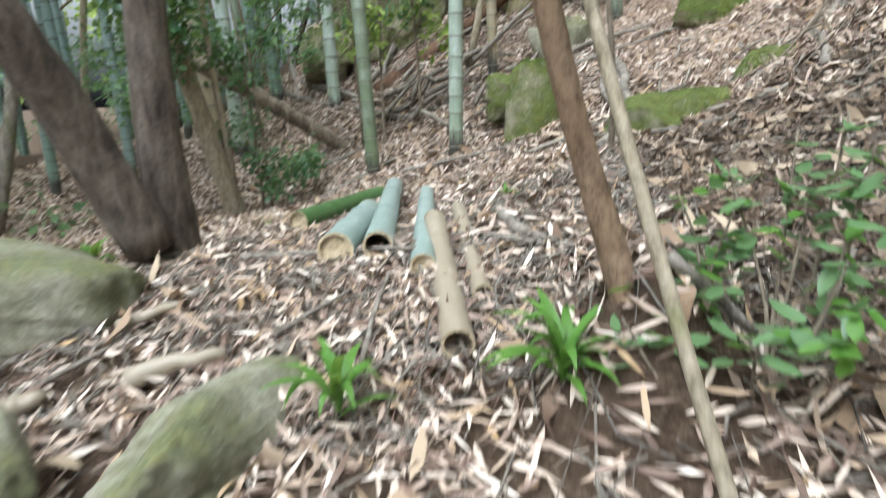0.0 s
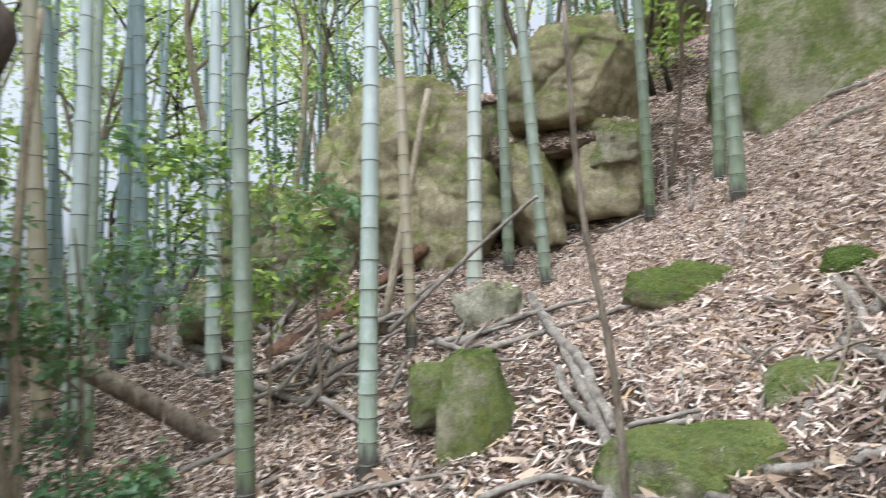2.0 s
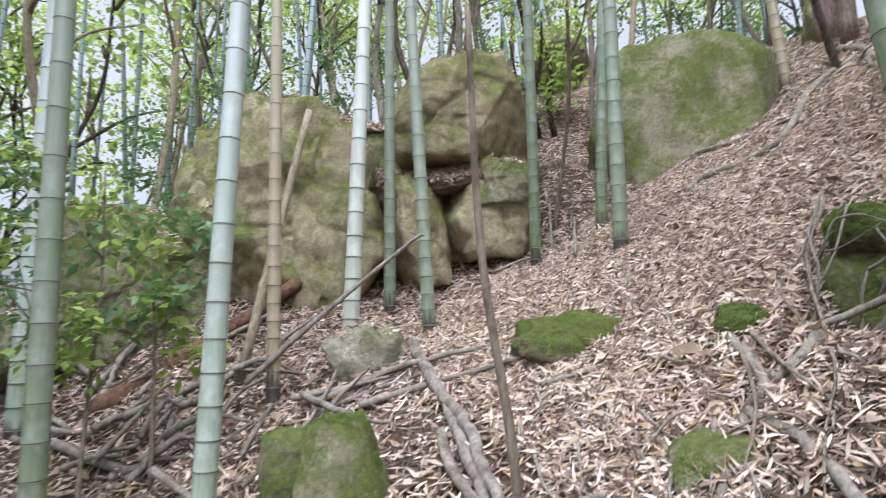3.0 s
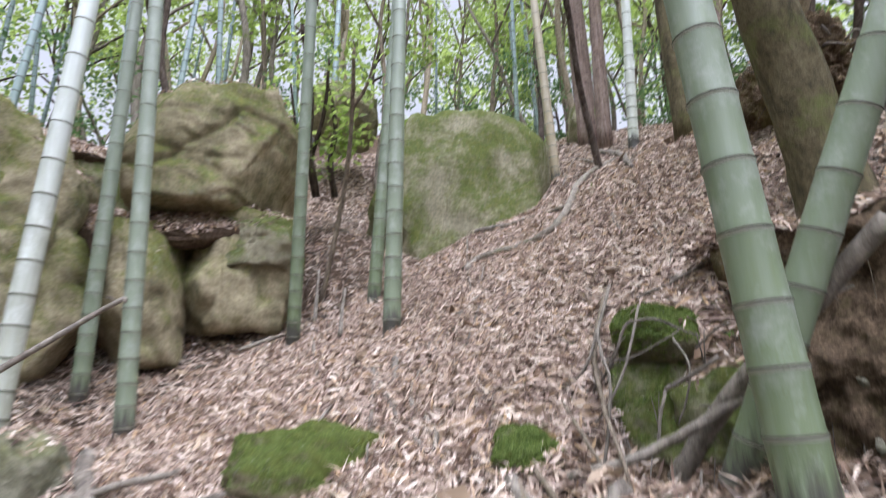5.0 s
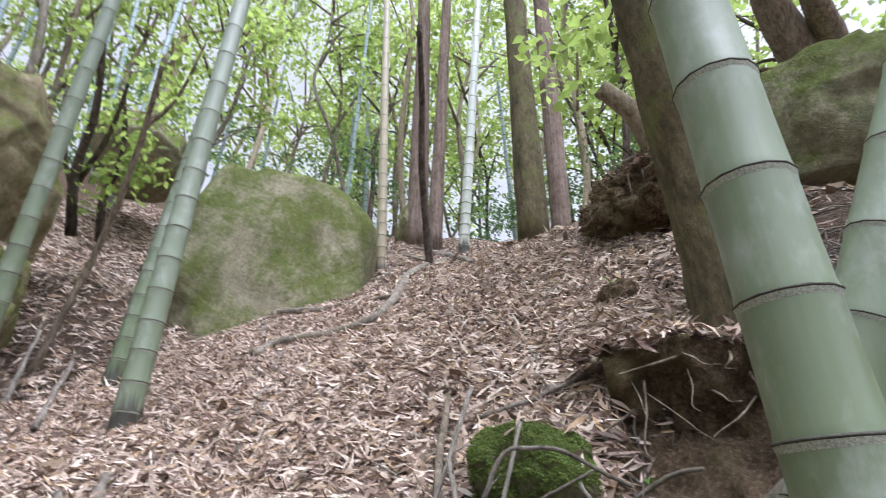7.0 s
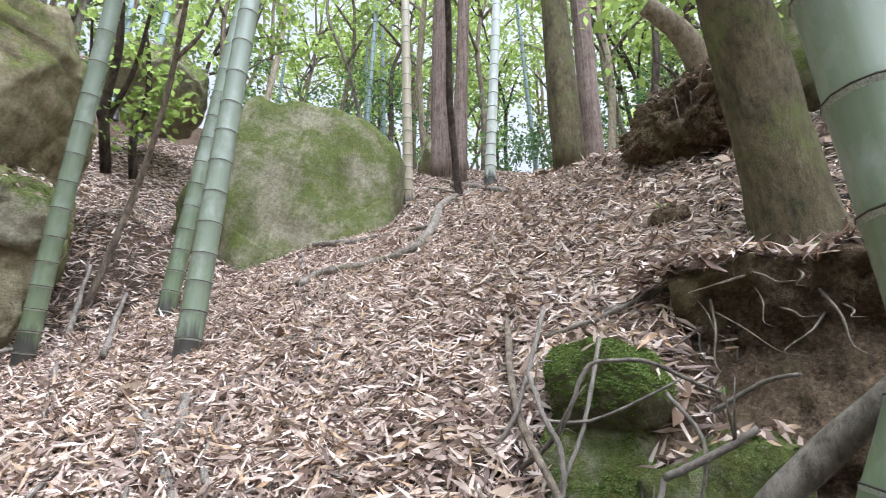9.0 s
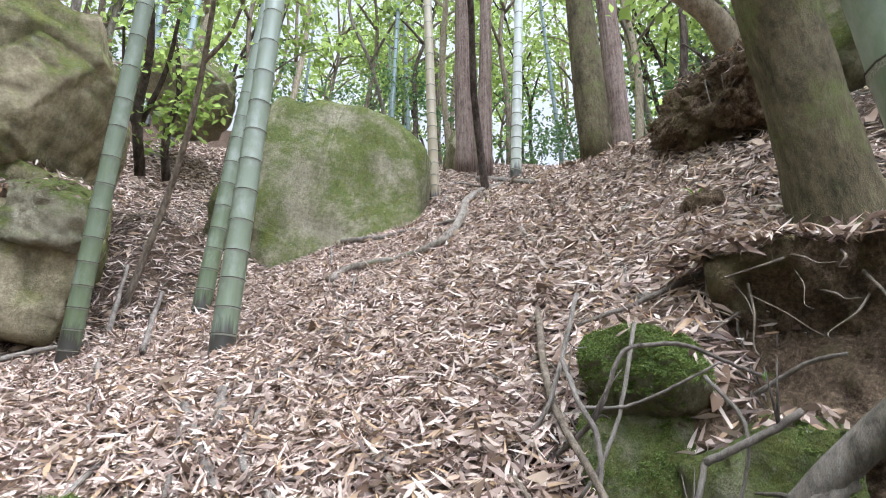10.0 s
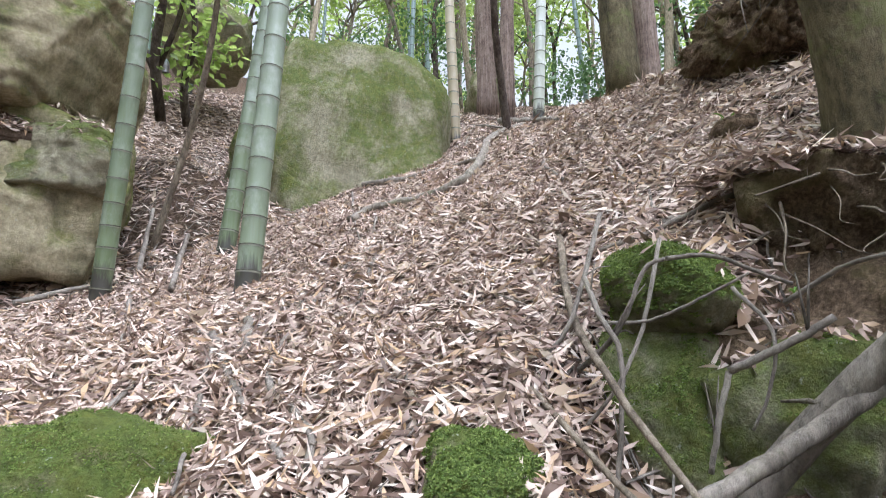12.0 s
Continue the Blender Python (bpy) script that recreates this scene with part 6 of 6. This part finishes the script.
# ---- earth bank under the leaning tree ----
def earth_face(y0, y1, z0, label):
    """A crumbling wall of soil under an overhanging lip of roots: a lumpy face, closed behind inside the slope."""
    ob = thing("earth_bank", (3.45, (y0 + y1) / 2, z0), label, "earth bank")
    o = ob.matrix_basis.translation
    cols, rows = 76, 52
    verts, faces = [], []
    for i in range(cols):
        y = y0 + (y1 - y0) * i / (cols - 1)
        foot = 3.38 - 0.08 / (1 + math.exp((y - 3.12) * 22)) + 0.25 * max(0.0, y - 3.28)
        top = h(3.66, y) - 0.05
        for j in range(rows):
            v = j / (rows - 1)
            z = z0 + (top - z0) * v
            lip = (0.05 + 0.07 * noise.noise(Vector((2.0, y * 7, 1.0)))) * math.exp(-(((v - 0.96) / 0.05) ** 2))
            recess = 0.05 * math.exp(-(((v - 0.74) / 0.10) ** 2)) * (1.4 if y < 3.12 else 0.5)
            p = Vector((3.4, y, z))
            lump = 0.11 * noise.noise(p * 3.2) + 0.06 * noise.noise(p * 8) + 0.04 * noise.noise(p * 19) + 0.018 * noise.noise(p * 45)
            verts.append(Vector((foot + 0.10 * v + recess - lip - lump, y, z)) - o)
        verts.append(Vector((3.95, y, top - 0.05)) - o)
        verts.append(Vector((3.95, y, z0)) - o)
    n = rows + 2
    for i in range(cols - 1):
        for j in range(n):
            k = (j + 1) % n
            faces.append((i * n + j, i * n + k, (i + 1) * n + k, (i + 1) * n + j))
    faces.append(tuple(range(n)))
    faces.append(tuple(range(cols * n - 1, (cols - 1) * n - 1, -1)))
    part("soil", mesh_of("soil", verts, faces, True, M_EARTH), ob)
    rng = random.Random(5)
    for k in range(34):
        y = rng.uniform(y1 + 0.05, y0 - 0.05)
        z = h(3.66, y) - 0.08 - rng.uniform(0.0, 0.2)
        a = Vector((3.38 - rng.uniform(0, 0.05), y, z)) - o
        d = Vector((-rng.uniform(0.02, 0.12), rng.gauss(0, 0.10), -rng.uniform(0.05, 0.3)))
        r = rng.uniform(0.002, 0.007)
        part("root", mesh_of("root", *tube(smooth_line([a + Vector((0.06, 0, 0.02)), a + d * 0.4, a + d * 0.8 + Vector((0.02, 0.02, 0)), a + d], 4), list(np.linspace(r, r * 0.3, 13)), 6, 0.2, k), True, M_BARK), ob, "thin hanging root")
    for k in range(16):
        y, z = rng.uniform(y1 + 0.1, y0 - 0.1), rng.uniform(z0 + 0.1, z0 + 0.75)
        bm = bmesh.new()
        bmesh.ops.create_icosphere(bm, subdivisions=2, radius=rng.uniform(0.010, 0.024))
        for v in bm.verts:
            v.co = Vector((v.co.x, v.co.y * 1.5, v.co.z * 0.7)) * (1 + 0.5 * noise.noise(v.co * 40 + Vector((k, 0, 0))))
        me = bpy.data.meshes.new("pebble")
        bm.to_mesh(me)
        bm.free()
        me.materials.append(M_STONE_GREY)
        part("pebble", me, ob, "", pose(3.40 + 0.10 * (z - z0) - o.x - (0.09 if y < 3.1 else 0), y - o.y, z - o.z, rng.uniform(0, 90), 0, rng.uniform(0, 180)))
    return ob


earth_face(3.34, 2.12, 1.84, "bare brown earth bank undercut below tree roots")
root_plate((4.98, 3.14, 4.34), (0.34, 0.42, 0.31), -30, "raised plate of torn earth and roots", 30, 9)

# ---- leaf litter ----
def clumps(x, y, rng3):
    """Leaves gather in drifts and leave darker mould between."""
    d = 0.5 + 0.5 * np.sin(2.9 * x + 1.3 * np.sin(2.2 * y)) * np.sin(3.3 * y + 1.7 * np.sin(1.9 * x))
    d2 = 0.5 + 0.5 * np.sin(9 * x + 2 * np.sin(6 * y)) * np.sin(8 * y + 2 * np.sin(7 * x))
    bare = np.exp(-((x - 2.9) / 0.26) ** 4 - ((y - 3.37) / 0.3) ** 4)
    soil = np.exp(-((x - 3.13) / 0.42) ** 6 - ((y - 2.78) / 0.60) ** 6)
    # Pale leaves thinned at the right, standing in for both decay and shade.
    thin = 0.93 / (1 + np.exp(-6 * (x - 0.9))) / (1 + np.exp(5 * (y - 3.15)))
    return rng3.random(len(x)) < (0.16 + 0.48 * d + 0.46 * d2) * (1 - 0.9 * bare) * (1 - thin) * (1 - 0.97 * soil)


scatter_leaves("leaf_litter", 310000, (-5.5, 0.0, 10.5, 10.6), (0.06, 0.19), (0.008, 0.017), (0.0, 0.04), M_LITTER, "deep litter of dry tan bamboo leaves", 5, clumps)
scatter_leaves("near_leaf_litter", 160000, (1.5, 2.6, 5.6, 7.0), (0.06, 0.20), (0.007, 0.0145), (0.005, 0.06), M_LITTER, "thick layer of pale dry bamboo leaves", 6, clumps)
# Browner leaves on that thinned ground, dark for rot and for shade alike.
scatter_leaves("old_leaf_litter", 16000, (0.9, 0.3, 3.2, 3.15), (0.06, 0.2), (0.008, 0.018), (0.0, 0.05), M_LITTER_OLD, "old brown rotting leaves on the shaded bank", 9, lambda x, y, r: r.random(len(x)) > 0.9 * undercut(x, y))
rng6 = np.random.default_rng(44)
lip_x, lip_y = rng6.uniform(3.34, 3.85, 2600), rng6.uniform(2.15, 3.45, 2600)
lip_z = np.maximum(height(np.full(2600, 3.66), lip_y) - 0.05 - 0.05 * (lip_x - 3.4), height(lip_x, lip_y)) + rng6.uniform(0.0, 0.04, 2600)
lay_leaves("lip_leaf_litter", np.stack([lip_x, lip_y, lip_z], -1), np.tile([-0.3, 0.0, 1.0], (2600, 1)), (0.06, 0.18), (0.008, 0.018), M_LITTER, "dry leaves heaped along the lip of the bank", rng6)
scatter_leaves("sheath_litter", 1300, (-3, 0.3, 8, 8), (0.12, 0.30), (0.03, 0.06), (0.01, 0.05), M_SHEATH, "brown papery bamboo sheaths among the leaves", 8)


def leaves_on_rocks(region, seed):
    """Leaves caught on the flat tops of the rocks, and lying thick on the drifts between them."""
    from mathutils.bvhtree import BVHTree

    bpy.context.view_layer.update()
    rng4 = np.random.default_rng(seed)
    spots, ups = [], []
    for ob in ROCKS:
        o = ob.location
        if not (region[0] < o.x < region[2] and region[1] < o.y < region[3]):
            continue
        drift = ob.data.materials[0] == M_GROUND
        verts = [ob.matrix_world @ v.co for v in ob.data.vertices]
        tree = BVHTree.FromPolygons(verts, [tuple(p.vertices) for p in ob.data.polygons])
        xs, ys = [v.x for v in verts], [v.y for v in verts]
        area = (max(xs) - min(xs)) * (max(ys) - min(ys))
        n = int(area * (5200 if drift else 900))
        for x, y in zip(rng4.uniform(min(xs), max(xs), n), rng4.uniform(min(ys), max(ys), n)):
            place, normal, _, _ = tree.ray_cast(Vector((x, y, 20)), Vector((0, 0, -1)))
            if place is not None and normal.z > (0.15 if drift else 0.75 + 0.2 * rng4.random()):
                spots.append(tuple(place + normal * rng4.uniform(0.002, 0.035)))
                ups.append(tuple(normal))
    lay_leaves("ledge_leaf_litter", np.array(spots), np.array(ups), (0.05, 0.14), (0.009, 0.02), M_LITTER, "dry leaves caught on the rock ledges", rng4)


def moss_shoots(seed):
    """Short shoots that roughen the moss on the low cushions and the stones of the bank."""
    bpy.context.view_layer.update()
    rng7 = np.random.default_rng(seed)
    spots, ups = [], []
    for ob in ROCKS:
        o = ob.location
        cushion = ob.data.materials[0] == M_MOSS
        if not cushion and not (0.3 < o.x < 3.6 and 3.0 < o.y < 5.2 and ob.data.materials[0] == M_STONE_GREEN):
            continue
        turn = ob.matrix_world.to_3x3()
        faces = [f for f in ob.data.polygons if (turn @ f.normal).z > (-0.1 if cushion else 0.25)]
        count = 15000 if cushion else 8000
        for k in rng7.integers(0, len(faces), count):
            f = faces[k]
            n = (turn @ f.normal).normalized()
            w = rng7.dirichlet((1, 1, 1))
            p = sum((ob.data.vertices[i].co * float(a) for i, a in zip(f.vertices, w)), Vector())
            if noise.noise(p * 5 + Vector((o.x, o.y, 0))) > (-0.25 if cushion else 0.0):
                spots.append(tuple(ob.matrix_world @ p + n * rng7.uniform(0.0, 0.008)))
                ups.append(tuple(n))
    ob = lay_leaves("moss_shoots", np.array(spots), np.array(ups), (0.006, 0.015), (0.002, 0.004), M_FUZZ, "short green moss shoots on stones and cushions", rng7)
    tagged(ob, "short green moss shoots on stones and cushions", "moss", "", "stuff")


moss_shoots(51)
leaves_on_rocks((-2.5, 5.5, 5.6, 10.5), 12)
leaves_on_rocks((2.9, 1.6, 5.3, 3.6), 13)
scatter_twigs("twig_litter", 9000, (-4, 0.3, 9, 9), 7)
scatter_twigs("twig_heap", 1100, (-1.7, 1.3, 1.0, 3.3), 19)
scatter_twigs("twig_tangle", 3500, (0.9, 0.3, 4.2, 3.1), 17)
